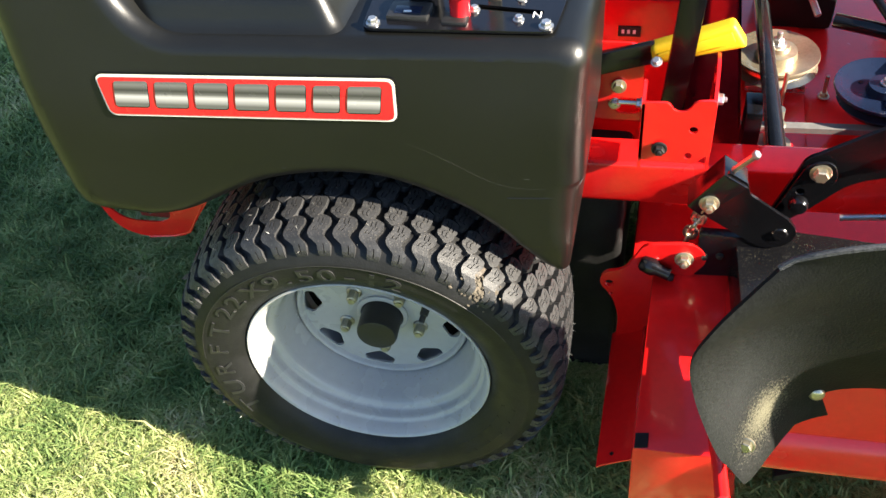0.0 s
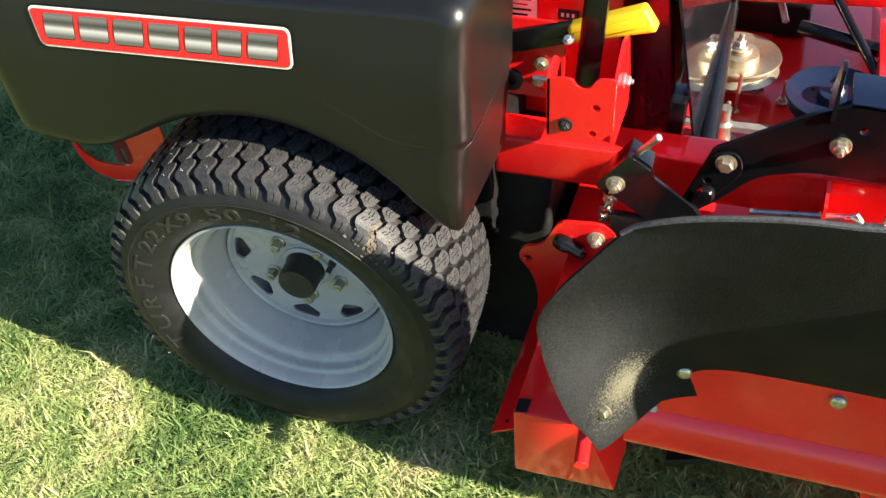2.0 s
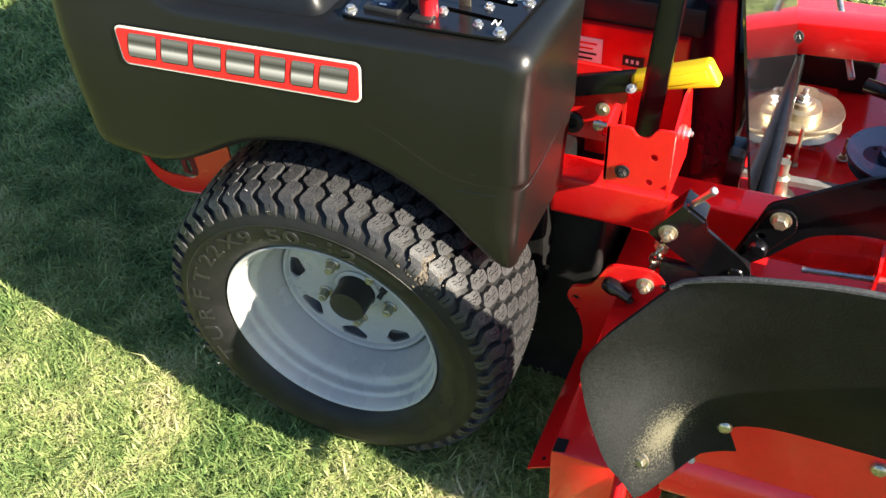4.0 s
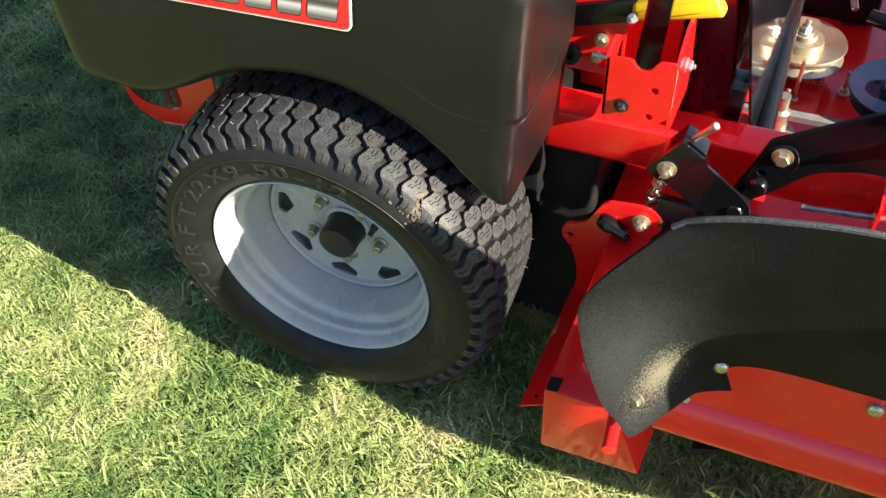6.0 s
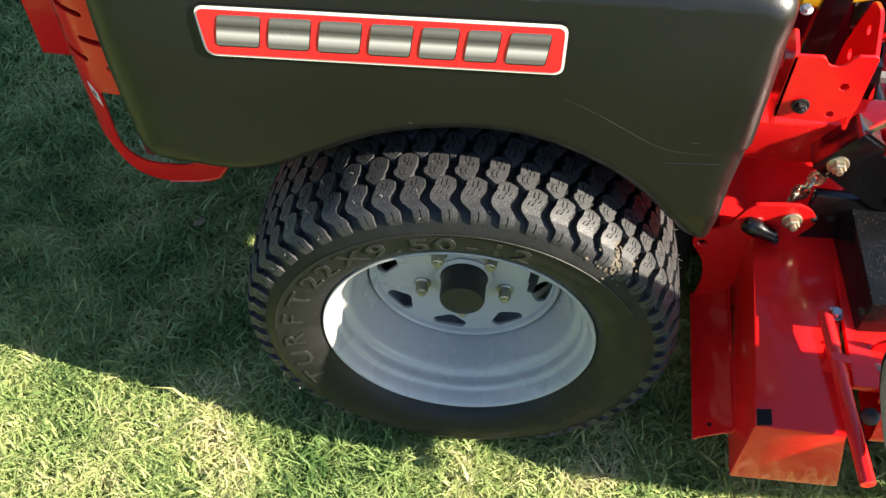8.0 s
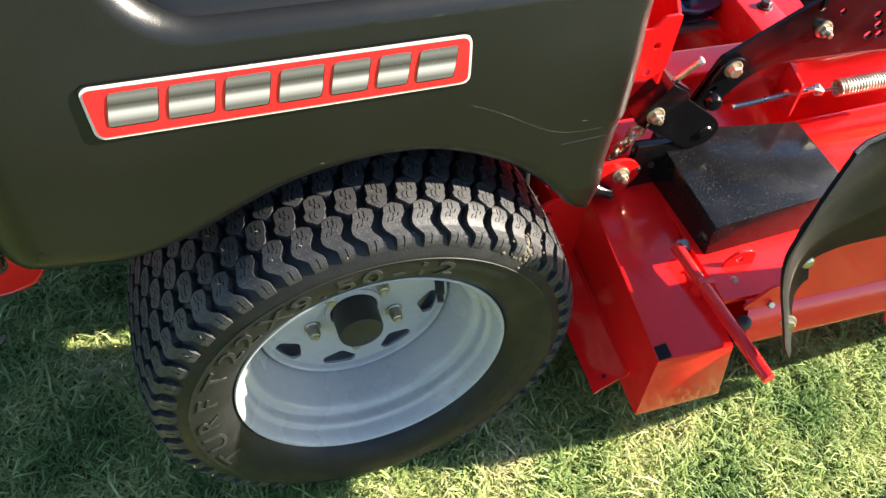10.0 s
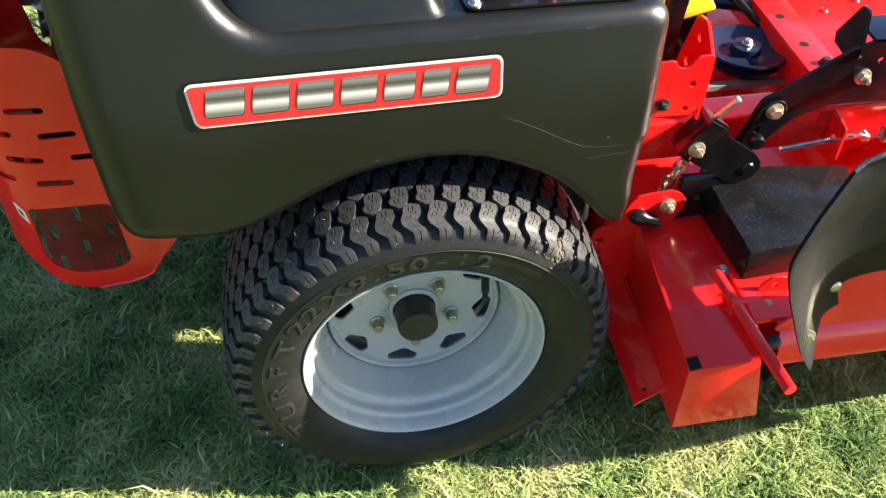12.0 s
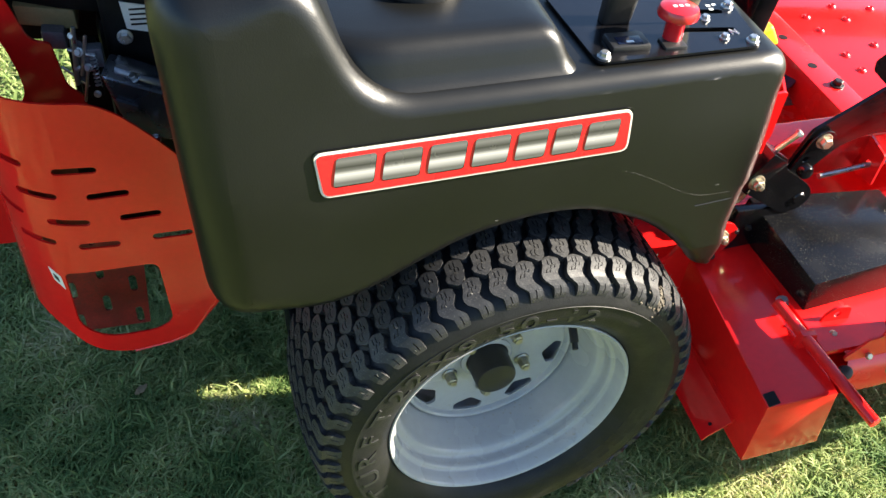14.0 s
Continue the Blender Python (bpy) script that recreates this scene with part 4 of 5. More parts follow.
part("cowl_label", hexa([(-0.414, 0.4270, 0.622), (-0.372, 0.4270, 0.612), (-0.372, 0.4292, 0.612), (-0.414, 0.4292, 0.622), (-0.418, 0.4270, 0.660), (-0.375, 0.4270, 0.650), (-0.375, 0.4292, 0.650), (-0.418, 0.4292, 0.660)], 0), WHITE, engine, "white label", 0)
for k in range(4):
    part("label_print", box(-0.408, -0.384 - 0.003 * (k % 2), 0.4258, 0.4272, 0.648 - k * 0.007, 0.650 - k * 0.007, 0), DARK, engine, "print bar", 0)
hex_bolt((-0.418, 0.427, 0.611), (0, -1, 0.1), 0.013, STEEL, engine, name="cowl_bolt", label="steel cowl bolt")
part("engine_shroud", hexa([(-0.64, 0.50, 0.640), (-0.44, 0.46, 0.625), (-0.44, 0.75, 0.66), (-0.64, 0.75, 0.66), (-0.64, 0.50, 0.86), (-0.44, 0.46, 0.86), (-0.44, 0.75, 0.86), (-0.64, 0.75, 0.86)], 0.008), DARK, engine, "dark engine shroud")
part("air_box", hexa([(-0.545, 0.470, 0.612), (-0.476, 0.470, 0.600), (-0.476, 0.53, 0.600), (-0.545, 0.53, 0.612), (-0.548, 0.470, 0.640), (-0.478, 0.470, 0.628), (-0.478, 0.53, 0.628), (-0.548, 0.53, 0.640)], 0.003),
     mat("tan_air_filter", (0.34, 0.25, 0.11), 0.6), engine, "tan air filter box")
part("air_duct", hexa([(-0.520, 0.452, 0.585), (-0.492, 0.452, 0.582), (-0.492, 0.49, 0.582), (-0.520, 0.49, 0.585), (-0.520, 0.452, 0.612), (-0.492, 0.452, 0.608), (-0.492, 0.49, 0.608), (-0.520, 0.49, 0.612)], 0.004), ENGINE, engine, "grey duct end")
part("carburettor", box(-0.482, -0.455, 0.415, 0.455, 0.530, 0.600, 0.006), DARK, engine, "dark carburettor body")
part("carburettor_flange", box(-0.468, -0.446, 0.400, 0.418, 0.585, 0.612, 0.003), ENGINE, engine, "grey casting flange")
for (a, c, r) in (((-0.484, 0.405, 0.560), (-0.474, 0.400, 0.645), 0.003), ((-0.476, 0.402, 0.575), (-0.462, 0.400, 0.632), 0.0025), ((-0.487, 0.408, 0.610), (-0.455, 0.398, 0.604), 0.0025), ((-0.479, 0.403, 0.535), (-0.466, 0.400, 0.590), 0.002),
                  ((-0.500, 0.420, 0.578), (-0.470, 0.405, 0.556), 0.0018)):
    part("linkage_rod", rod(a, c, r, 8), STEEL, engine, "thin steel linkage rod")
for p, r in (((-0.474, 0.400, 0.610), 0.008), ((-0.466, 0.398, 0.588), 0.007), ((-0.480, 0.404, 0.585), 0.006), ((-0.462, 0.398, 0.548), 0.006), ((-0.478, 0.402, 0.632), 0.006)):
    hex_bolt(p, (-0.2, -1, 0.4), r, STEEL, engine, name="linkage_bolt")
part("linkage_plate", sheet(rounded([(-0.486, 0.560, 0.004), (-0.472, 0.556, 0.004), (-0.468, 0.618, 0.004), (-0.482, 0.626, 0.004)], 3), [disc(-0.477, 0.600, 0.004, 10)], 0.002, in_xz(0.408)), ENGINE, engine, "grey linkage plate", 30)
part("coil_spring", sweep([(-0.458 + 0.004 * math.cos(k * 0.9), 0.396 + 0.004 * math.sin(k * 0.9), 0.560 + 0.0008 * k) for k in range(60)], 0.0009, 5), STEEL, engine, "fine steel governor spring")
part("engine_frame", sheet([(-0.80, 0.20), (-0.34, 0.20), (-0.34, 0.42), (-0.80, 0.40)], [], 0.004, in_xz(0.52)), RED, mower, "red engine frame plate", 30)
# unseen panel added overhead to keep sky light off the post
part("engine_hood", box(-0.74, -0.475, 0.30, 0.95, 0.760, 0.800, 0.01), DARK, engine, "unseen panel added to shade the engine post")
part("engine_back", box(-0.60, -0.445, 0.540, 0.560, 0.548, 0.72, 0.004), DARK, engine, "dark plate behind the linkage")
part("engine_side", box(-0.506, -0.445, 0.540, 0.560, 0.30, 0.546, 0.004), DARK, engine, "dark crankcase side")
part("engine_post", sheet(rounded([(-0.585, 0.72, 0), (-0.552, 0.70, 0.02), (-0.530, 0.618, 0.02), (-0.507, 0.612, 0.005), (-0.499, 0.548, 0.01), (-0.480, 0.530, 0.005), (-0.480, 0.500, 0), (-0.600, 0.500, 0), (-0.550, 0.535, 0.02),
                                     (-0.553, 0.580, 0.02), (-0.565, 0.630, 0.02), (-0.600, 0.66, 0)], 5), [], 0.005, in_xz(0.420), b=0.001), RED, mower, "dark red engine post with rounded openings", 30)

# ---- mower deck ----
deck = part("deck_shell", hexa([(0.34, 0.215, 0.135), (1.40, 0.30, 0.135), (1.40, 1.30, 0.135), (0.34, 1.30, 0.135), (0.34, 0.215, 0.245), (1.40, 0.30, 0.245), (1.40, 1.30, 0.245), (0.34, 1.30, 0.245)], 0.008),
            RED, mower, "red steel mower deck with dry clippings")
# folded side box beside the wheel
side_box = part("deck_side_box", hexa([(0.367, -0.067, 0.128), (0.504, -0.060, 0.126), (0.512, 0.215, 0.130), (0.372, 0.215, 0.130), (0.366, -0.064, 0.258), (0.460, -0.078, 0.285), (0.474, 0.215, 0.300),
                                     (0.372, 0.215, 0.292)], 0.004), RED, mower, "red folded steel deck end box")
part("square_hole", hexa([(0.3685, -0.0635, 0.254), (0.3845, -0.0635, 0.256), (0.3845, -0.0435, 0.256), (0.3685, -0.0435, 0.254), (0.3685, -0.0635, 0.2604), (0.3845, -0.0635, 0.2646), (0.3845, -0.0435, 0.2660), (0.3685, -0.0435, 0.2622)], 0), DARK, side_box, "dark punched square hole", 0)
lip_bm = loft([[(0.3665, y, z + 0.016), (0.3660, y, z + 0.008), (0.3560, y, z + 0.0015), (0.3260, y - 0.003, z - 0.013), (0.3205, y - 0.004, z - 0.0185), (0.3225, y - 0.004, z - 0.0200), (0.3275, y - 0.003, z - 0.0160), (0.3560, y, z - 0.0015),
               (0.3680, y, z + 0.004), (0.3690, y, z + 0.016)] for y, z in ((-0.021, 0.155), (0.02, 0.156), (0.10, 0.157), (0.214, 0.158))])
lip_bm.faces.new([v for v in lip_bm.verts][:10])
part("side_flange", lip_bm, RED, side_box, "red folded foot flange along the box", 30)
part("flange_hole", lathe((0.3400, -0.008, 0.149), (-0.4, 0, 0.9), [(0.003, -0.001), (0.003, 0.0006), (0, 0.0006)], 10), DARK, side_box, "small dark hole", 0)
# ear plate with hole and bolt
ear_outline = rounded([(0.325, 0.135, 0), (0.328, 0.190, 0.02), (0.318, 0.232, 0.02), (0.296, 0.262, 0.014), (0.303, 0.285, 0.014), (0.330, 0.291, 0.02), (0.344, 0.318, 0.02), (0.356, 0.346, 0.012),
                       (0.425, 0.356, 0.018), (0.445, 0.328, 0.018), (0.420, 0.288, 0.01), (0.43, 0.20, 0), (0.43, 0.135, 0)], 5)
ear = part("hanger_ear", sheet(ear_outline, [disc(0.3115, 0.262, 0.0065, 16), disc(0.3145, 0.240, 0.003, 10)], 0.006, in_xz(0.204), b=0.0012), RED, mower, "red deck hanger ear plate", 30)
hex_bolt((0.411, 0.204, 0.327), (0, -1, 0.1), 0.0165, ZINC, ear, length=0.006, label="zinc hanger bolt and nut")
part("bump_stop", lathe((0.360, 0.200, 0.314), (0.92, -0.25, -0.22), [(0, -0.008), (0.008, -0.0075), (0.0115, -0.004), (0.0125, 0.004), (0.0125, 0.012), (0.0095, 0.018), (0.0085, 0.036), (0, 0.037)], 20), BLACK, ear, "black rubber bump stop")
hex_bolt((0.394, 0.190, 0.303), (0.5, -1, 0.1), 0.0085, HUB, ear, name="stop_bolt")
# solid black block puts the recess's darkness into colour
recess = part("hanger_recess", box(0.427, 0.520, 0.206, 0.222, 0.262, 0.374, 0.003), BLACK, mower, "black block standing in for the dark recess, with small bolts")
for x, z in ((0.437, 0.333), (0.457, 0.337)):
    hex_bolt((x, 0.206, z), (0, -1, 0.1), 0.007, HUB, recess, name="recess_bolt", label="black bolt")
# vertical back plate behind the ear
part("deck_back_plate", hexa([(0.36, 0.222, 0.24), (1.35, 0.30, 0.24), (1.35, 0.31, 0.24), (0.36, 0.232, 0.24), (0.37, 0.235, 0.315), (1.35, 0.315, 0.315), (1.35, 0.325, 0.315), (0.37, 0.245, 0.315)], 0.001), RED, deck,
     "red upright deck plate")
# skirt under the chute and its hinge plate
def along(x):
    """How far back the chute's side lies at x."""
    return -0.0155 + 0.03 * (x - 0.55)


skirt_bm = loft([[(x, along(x) + dy, z) for dy, z in ((0.04, 0.292), (-0.004, 0.291), (-0.014, 0.284), (-0.026, 0.262), (-0.032, 0.240), (-0.031, 0.231), (-0.026, 0.226), (-0.010, 0.224), (0.04, 0.224))] for x in (0.506, 0.52, 0.9, 1.40)])
part("deck_skirt", skirt_bm, RED, deck, "red rounded deck skirt")
part("deck_ledge", hexa([(0.47, along(0.47), 0.290), (1.40, along(1.40), 0.255), (1.40, 0.30, 0.255), (0.47, 0.215, 0.285), (0.47, along(0.47), 0.300), (1.40, along(1.40), 0.265), (1.40, 0.30, 0.265), (0.47, 0.215, 0.297)], 0.002),
     RED, deck, "red deck ledge")
hinge_outline = [(0.497, 0.293), (0.512, 0.303), (0.530, 0.322), (0.552, 0.324), (0.553, 0.335), (0.541, 0.352), (0.541, 0.372), (0.550, 0.381), (0.565, 0.384), (0.90, 0.386), (1.40, 0.386), (1.40, 0.275), (0.50, 0.285)]
hinge = part("hinge_plate", sheet(rounded([(a, c, 0.006) for a, c in hinge_outline], 3), [], 0.004, lambda a, c, t: (a, along(a) - 0.008 - t + 0.06 * (c - 0.30), c), b=0.001), RED, mower,
             "red chute hinge plate with rivets", 30)
for x, z in ((0.563, 0.365), (0.731, 0.366), (0.900, 0.366)):
    part("rivet", lathe((x, along(x) - 0.008, z), (0, -1, 0.1), [(0.0095, 0), (0.0095, 0.004), (0.008, 0.0065), (0.004, 0.008), (0, 0.0082)], 20), ZINC, hinge, "domed zinc rivet")
hex_bolt((0.536, along(0.536) - 0.014, 0.290), (0, -0.8, 0.6), 0.0095, ZINC, hinge, washer=False, name="hinge_bolt")
# skid shoe at the far end of the skirt
part("skid_shoe", sheet(rounded([(0.789, 0.225, 0.0), (0.803, 0.150, 0.02), (0.828, 0.128, 0.02), (1.10, 0.120, 0.02), (1.12, 0.225, 0)], 6), [disc(0.812, 0.176, 0.004, 12)], 0.006, lambda a, c, t: (a, 0.10 * (a - 0.80) - 0.020 + 0.3 * (c - 0.14) + t, c), b=0.001), RED, deck,
     "red rounded skid shoe", 30)
part("skid_bracket", hexa([(0.80, -0.022, 0.20), (0.95, -0.005, 0.20), (0.95, 0.0, 0.20), (0.80, -0.015, 0.20), (0.80, -0.010, 0.30), (0.95, 0.007, 0.30), (0.95, 0.012, 0.30), (0.80, -0.005, 0.30)], 0.002), RED, deck,
     "red skid bracket")
part("blade_tip", hexa([(0.56, 0.02, 0.09), (0.66, 0.06, 0.09), (0.66, 0.12, 0.09), (0.56, 0.08, 0.09), (0.56, 0.02, 0.105), (0.66, 0.06, 0.10), (0.66, 0.12, 0.10), (0.56, 0.08, 0.105)], 0.002), DARK, deck, "dark baffle tip")

# red lift rod lying over the box
bar = part("hinge_rod", rod((0.445, 0.078, 0.306), (0.4705, -0.140, 0.2965), 0.0086, 20, 0.12), RED, mower, "red round steel hinge rod")
part("rod_lug", hexa([(0.442, 0.005, 0.285), (0.475, 0.003, 0.285), (0.475, 0.015, 0.285), (0.442, 0.017, 0.285), (0.444, 0.006, 0.312), (0.466, 0.004, 0.312), (0.466, 0.016, 0.312), (0.444, 0.018, 0.312)], 0.002), RED, bar, "welded lug")
hex_bolt((0.462, 0.085, 0.295), (0, -0.2, 1), 0.013, STEEL, side_box, name="box_bolt", label="steel bolt")
part("chute_bracket", sheet(rounded([(0.495, 0.290, 0.004), (0.545, 0.290, 0.004), (0.540, 0.322, 0.008), (0.515, 0.326, 0.008), (0.500, 0.312, 0.006)], 4), [disc(0.520, 0.310, 0.006, 14)], 0.004, in_xz(0.035)), RED, deck,
     "red chute hinge bracket", 30)
hex_bolt((0.503, 0.012, 0.296), (0, -0.5, 1), 0.008, ZINC, deck, name="ledge_bolt")
part("ledge_plug", lathe((0.490, -0.045, 0.283), (-0.2, -0.6, 0.6), [(0, 0), (0.010, 0), (0.010, 0.008), (0.007, 0.010), (0, 0.010)], 16), HUB, deck, "black rubber plug")

# ---- belt cover ----
cover = part("belt_cover", hexa([(0.482, 0.060, 0.293), (0.735, 0.092, 0.280), (0.735, 0.250, 0.285), (0.470, 0.256, 0.294), (0.485, 0.065, 0.349), (0.722, 0.098, 0.346), (0.705, 0.232, 0.358), (0.473, 0.248, 0.361)], 0.003), DUSTY,
             mower, "black belt cover sprinkled with dry clippings")

# ---- discharge chute flap ----
FLAP_EDGE = ((0.328, 0.489), (0.377, 0.459), (0.433, 0.435), (0.475, 0.420), (0.514, 0.413), (0.547, 0.428), (0.576, 0.453), (0.617, 0.494), (0.640, 0.548), (0.656, 0.629), (0.662, 0.712))
FLARE = ((0.328, 0.117), (0.377, 0.116), (0.433, 0.104), (0.475, 0.093), (0.514, 0.083), (0.547, 0.064), (0.576, 0.036), (0.600, 0.014), (0.617, 0.0), (0.70, 0.0))


def glide(v, xs, ys):
    """Like np.interp, but smooth through the given values."""
    if v <= xs[0] or v >= xs[-1]:
        return ys[0] if v <= xs[0] else ys[-1]
    k = max(i for i in range(len(xs) - 1) if xs[i] <= v)
    slope = [(ys[min(i + 1, len(xs) - 1)] - ys[max(i - 1, 0)]) / (xs[min(i + 1, len(xs) - 1)] - xs[max(i - 1, 0)]) for i in (k, k + 1)]
    d = xs[k + 1] - xs[k]
    t = (v - xs[k]) / d
    return (2 * t ** 3 - 3 * t ** 2 + 1) * ys[k] + (t ** 3 - 2 * t ** 2 + t) * d * slope[0] + (3 * t ** 2 - 2 * t ** 3) * ys[k + 1] + (t ** 3 - t ** 2) * d * slope[1]


def flap_y(x, z):
    """The flap stands behind the hinge plate, leans out further the more it goes forward and flares out at its free end."""
    s = max(0.0, x - glide(z, [p[0] for p in FLAP_EDGE], [p[1] for p in FLAP_EDGE]))
    flare = glide(z, [p[0] for p in FLARE], [p[1] for p in FLARE]) * math.exp(-(s / 0.050) ** 1.4)
    top = glide(x, (0.41, 0.494, 0.548, 0.629, 0.712, 0.85, 1.2), (0.53, 0.617, 0.640, 0.656, 0.662, 0.683, 0.82))
    out = glide(x, (0.41, 0.494, 0.548, 0.629, 0.712, 0.90, 1.2), (0.020, 0.0525, 0.056, 0.056, 0.055, 0.045, 0.026))
    lean = out * max(0.0, (z - 0.36) / (top - 0.36)) ** 0.8
    # unseen forward end, bulged so its shadow falls on flap and lawn
    end = glide(z, (0.227, 0.302, 0.371, 0.432, 0.508, 0.557, 0.66, 0.727, 0.77), (0.04, 0.088, 0.127, 0.150, 0.168, 0.178, 0.16, 0.13, 0.06)) * math.exp(-(max(0.0, 1.15 - x) / 0.12) ** 1.4)
    return along(x) - flare - lean - end


def flap():
    pts = [Vector((x, z)) for z, x in FLAP_EDGE] + [Vector((0.85, 0.683)), Vector((1.0, 0.742)), Vector((1.15, 0.822))]
    line = []
    for k in range(len(pts) - 1):
        a, c, d, e = pts[max(k - 1, 0)], pts[k], pts[k + 1], pts[min(k + 2, len(pts) - 1)]
        for q in range(4):
            t = q / 4
            line.append(tuple(0.5 * (2 * c + (d - a) * t + (2 * a - 5 * c + 4 * d - e) * t * t + (3 * c - a - 3 * d + e) * t ** 3)))
    line += [(1.15, 0.822), (1.15, 0.300), (0.58, 0.325), (0.545, 0.332), (0.520, 0.326), (0.502, 0.326)]
    dense = []
    for k in range(len(line)):
        a, c = Vector(line[k]), Vector(line[(k + 1) % len(line)])
        m = max(1, int((c - a).length / 0.012))
        dense += [tuple(a.lerp(c, q / m)) for q in range(m)]
    cuts = [(1, 0.345 + 0.015 * k) for k in range(34)] + [(0, 0.42 + 0.0095 * k) for k in range(26)] + [(0, 0.68 + 0.03 * k) for k in range(17)]
    bm = sheet(dense, [], 0.006, lambda a, c, t: (a, flap_y(a, c) + t, c), cuts)
    ob = part("chute_flap", bm, FLAP, mower, "dark rubber discharge chute flap, raised, dusty with clippings", 50)
    rim = [p for p in dense if p[1] > 0.60 and p[0] < 1.0 and p[0] > 0.47]
    part("flap_edge", sweep([(a, flap_y(a, c) + 0.0032, c) for a, c in rim], 0.0034, 8), EDGE, ob, "grainy cut rubber edge, grey lifted for sunlight")
    return ob


flap_part = flap()
hex_bolt((0.487, flap_y(0.487, 0.366) - 0.001, 0.366), (-0.3, -1, 0.25), 0.0125, ZINC, flap_part, label="zinc bolt through the flap", name="flap_bolt")

# ---- chassis rail and brackets ----
rail = part("chassis_rail", hexa([(0.240, 0.278, 0.352), (1.45, 0.292, 0.375), (1.45, 0.350, 0.375), (0.240, 0.336, 0.352), (0.240, 0.278, 0.424), (1.45, 0.292, 0.447), (1.45, 0.350, 0.447), (0.240, 0.336, 0.424)], 0.007, 3), RED, mower,
            "red square-tube chassis rail")
part("frame_wall", hexa([(0.375, 0.495, 0.26), (0.490, 0.420, 0.26), (0.495, 0.428, 0.26), (0.380, 0.503, 0.26), (0.375, 0.505, 0.72), (0.430, 0.450, 0.72), (0.435, 0.458, 0.72), (0.380, 0.513, 0.72)], 0.003), SHADED_PANEL_RED, rail, "glossy upright panel, red darkened for shade")
part("label_panel", box(0.19, 0.385, 0.452, 0.470, 0.30, 0.575, 0.004), RED, rail, "red frame panel")
part("paper_label", box(0.205, 0.258, 0.4495, 0.4515, 0.513, 0.553, 0), WHITE, rail, "white printed label", 0)
for k in range(4):
    part("label_print", box(0.211, 0.250 - 0.006 * (k % 2), 0.4488, 0.4496, 0.543 - 0.0085 * k, 0.546 - 0.0085 * k, 0), DECAL if k < 2 else DARK, rail, "print bar", 0)
part("icon_decal", box(0.290, 0.322, 0.4495, 0.4515, 0.518, 0.534, 0), HUB, rail, "black decal with white marks", 0)
for x in (0.295, 0.303, 0.311):
    part("icon_print", box(x, x + 0.004, 0.4488, 0.4496, 0.523, 0.529, 0), WHITE, rail, "white mark", 0)
part("black_tray", box(0.10, 0.40, 0.46, 0.62, 0.575, 0.62, 0.006), HUB, mower, "black plastic tray edge")
part("rear_wall", box(0.19, 0.21, 0.30, 0.75, 0.30, 0.56, 0.003), RED, rail, "red upright frame wall")
part("cross_floor", box(0.26, 0.60, 0.50, 1.25, 0.235, 0.255, 0.002), RED, deck, "red floor plate")
bracket = part("lever_bracket", sheet(rounded([(0.338, 0.500, 0.008), (0.406, 0.500, 0.006), (0.414, 0.508, 0.004), (0.424, 0.518, 0.006), (0.424, 0.596, 0.006), (0.400, 0.594, 0.006), (0.392, 0.578, 0.008), (0.376, 0.578, 0.008),
                                                  (0.370, 0.590, 0.006), (0.338, 0.588, 0.006)], 4), [disc(0.401, 0.552, 0.005, 14), disc(0.398, 0.512, 0.0045, 14)], 0.004, in_xz(0.200), b=0.001), RED, mower,
               "red folded lever bracket with bolts", 30)
part("bracket_cheek", sheet(rounded([(0.200, 0.488, 0), (0.258, 0.488, 0), (0.258, 0.572, 0.012), (0.236, 0.600, 0.012), (0.200, 0.592, 0.006)], 4), [disc(0.240, 0.548, 0.008, 14)], 0.004, lambda a, c, t: (0.338 + t, a, c)), RED,
     bracket, "red cheek plate", 30)
part("bracket_cheek", sheet(rounded([(0.204, 0.488, 0), (0.306, 0.488, 0), (0.306, 0.530, 0.01), (0.272, 0.618, 0.010), (0.240, 0.624, 0.010), (0.204, 0.592, 0.006)], 4), [disc(0.252, 0.592, 0.006, 14), disc(0.276, 0.540, 0.007, 14)], 0.004,
                            lambda a, c, t: (0.420 + t, a, c)), RED, bracket, "tall red cheek plate", 30)
hex_bolt((0.363, 0.199, 0.522), (0, -1, 0), 0.0125, HUB, bracket, length=0.003, label="dark lock nut")
hex_bolt((0.4245, 0.246, 0.566), (1, 0, 0), 0.0125, STEEL, bracket, length=0.004, label="steel stop bolt")
hex_bolt((0.337, 0.246, 0.553), (-1, 0, 0), 0.0105, STEEL, bracket, length=0.022, label="long steel adjusting bolt")
hex_bolt((0.350, 0.26, 0.605), (-0.2, -0.5, 1), 0.009, STEEL, bracket, name="stud")
lever = part("black_lever", hexa([(0.358, 0.262, 0.530), (0.388, 0.262, 0.530), (0.388, 0.274, 0.530), (0.358, 0.274, 0.530), (0.382, 0.250, 0.86), (0.412, 0.250, 0.86), (0.412, 0.262, 0.86), (0.382, 0.262, 0.86)], 0.0025), BLACK, mower,
             "black flat-bar steering lever")
grip = part("brake_grip", hexa([(0.345, 0.287, 0.581), (0.455, 0.288, 0.612), (0.455, 0.313, 0.612), (0.345, 0.315, 0.581), (0.340, 0.290, 0.604), (0.436, 0.290, 0.642), (0.436, 0.312, 0.642), (0.340, 0.312, 0.604)], 0.006, 3),
            YELLOW, mower, "yellow moulded grip on a black lever")
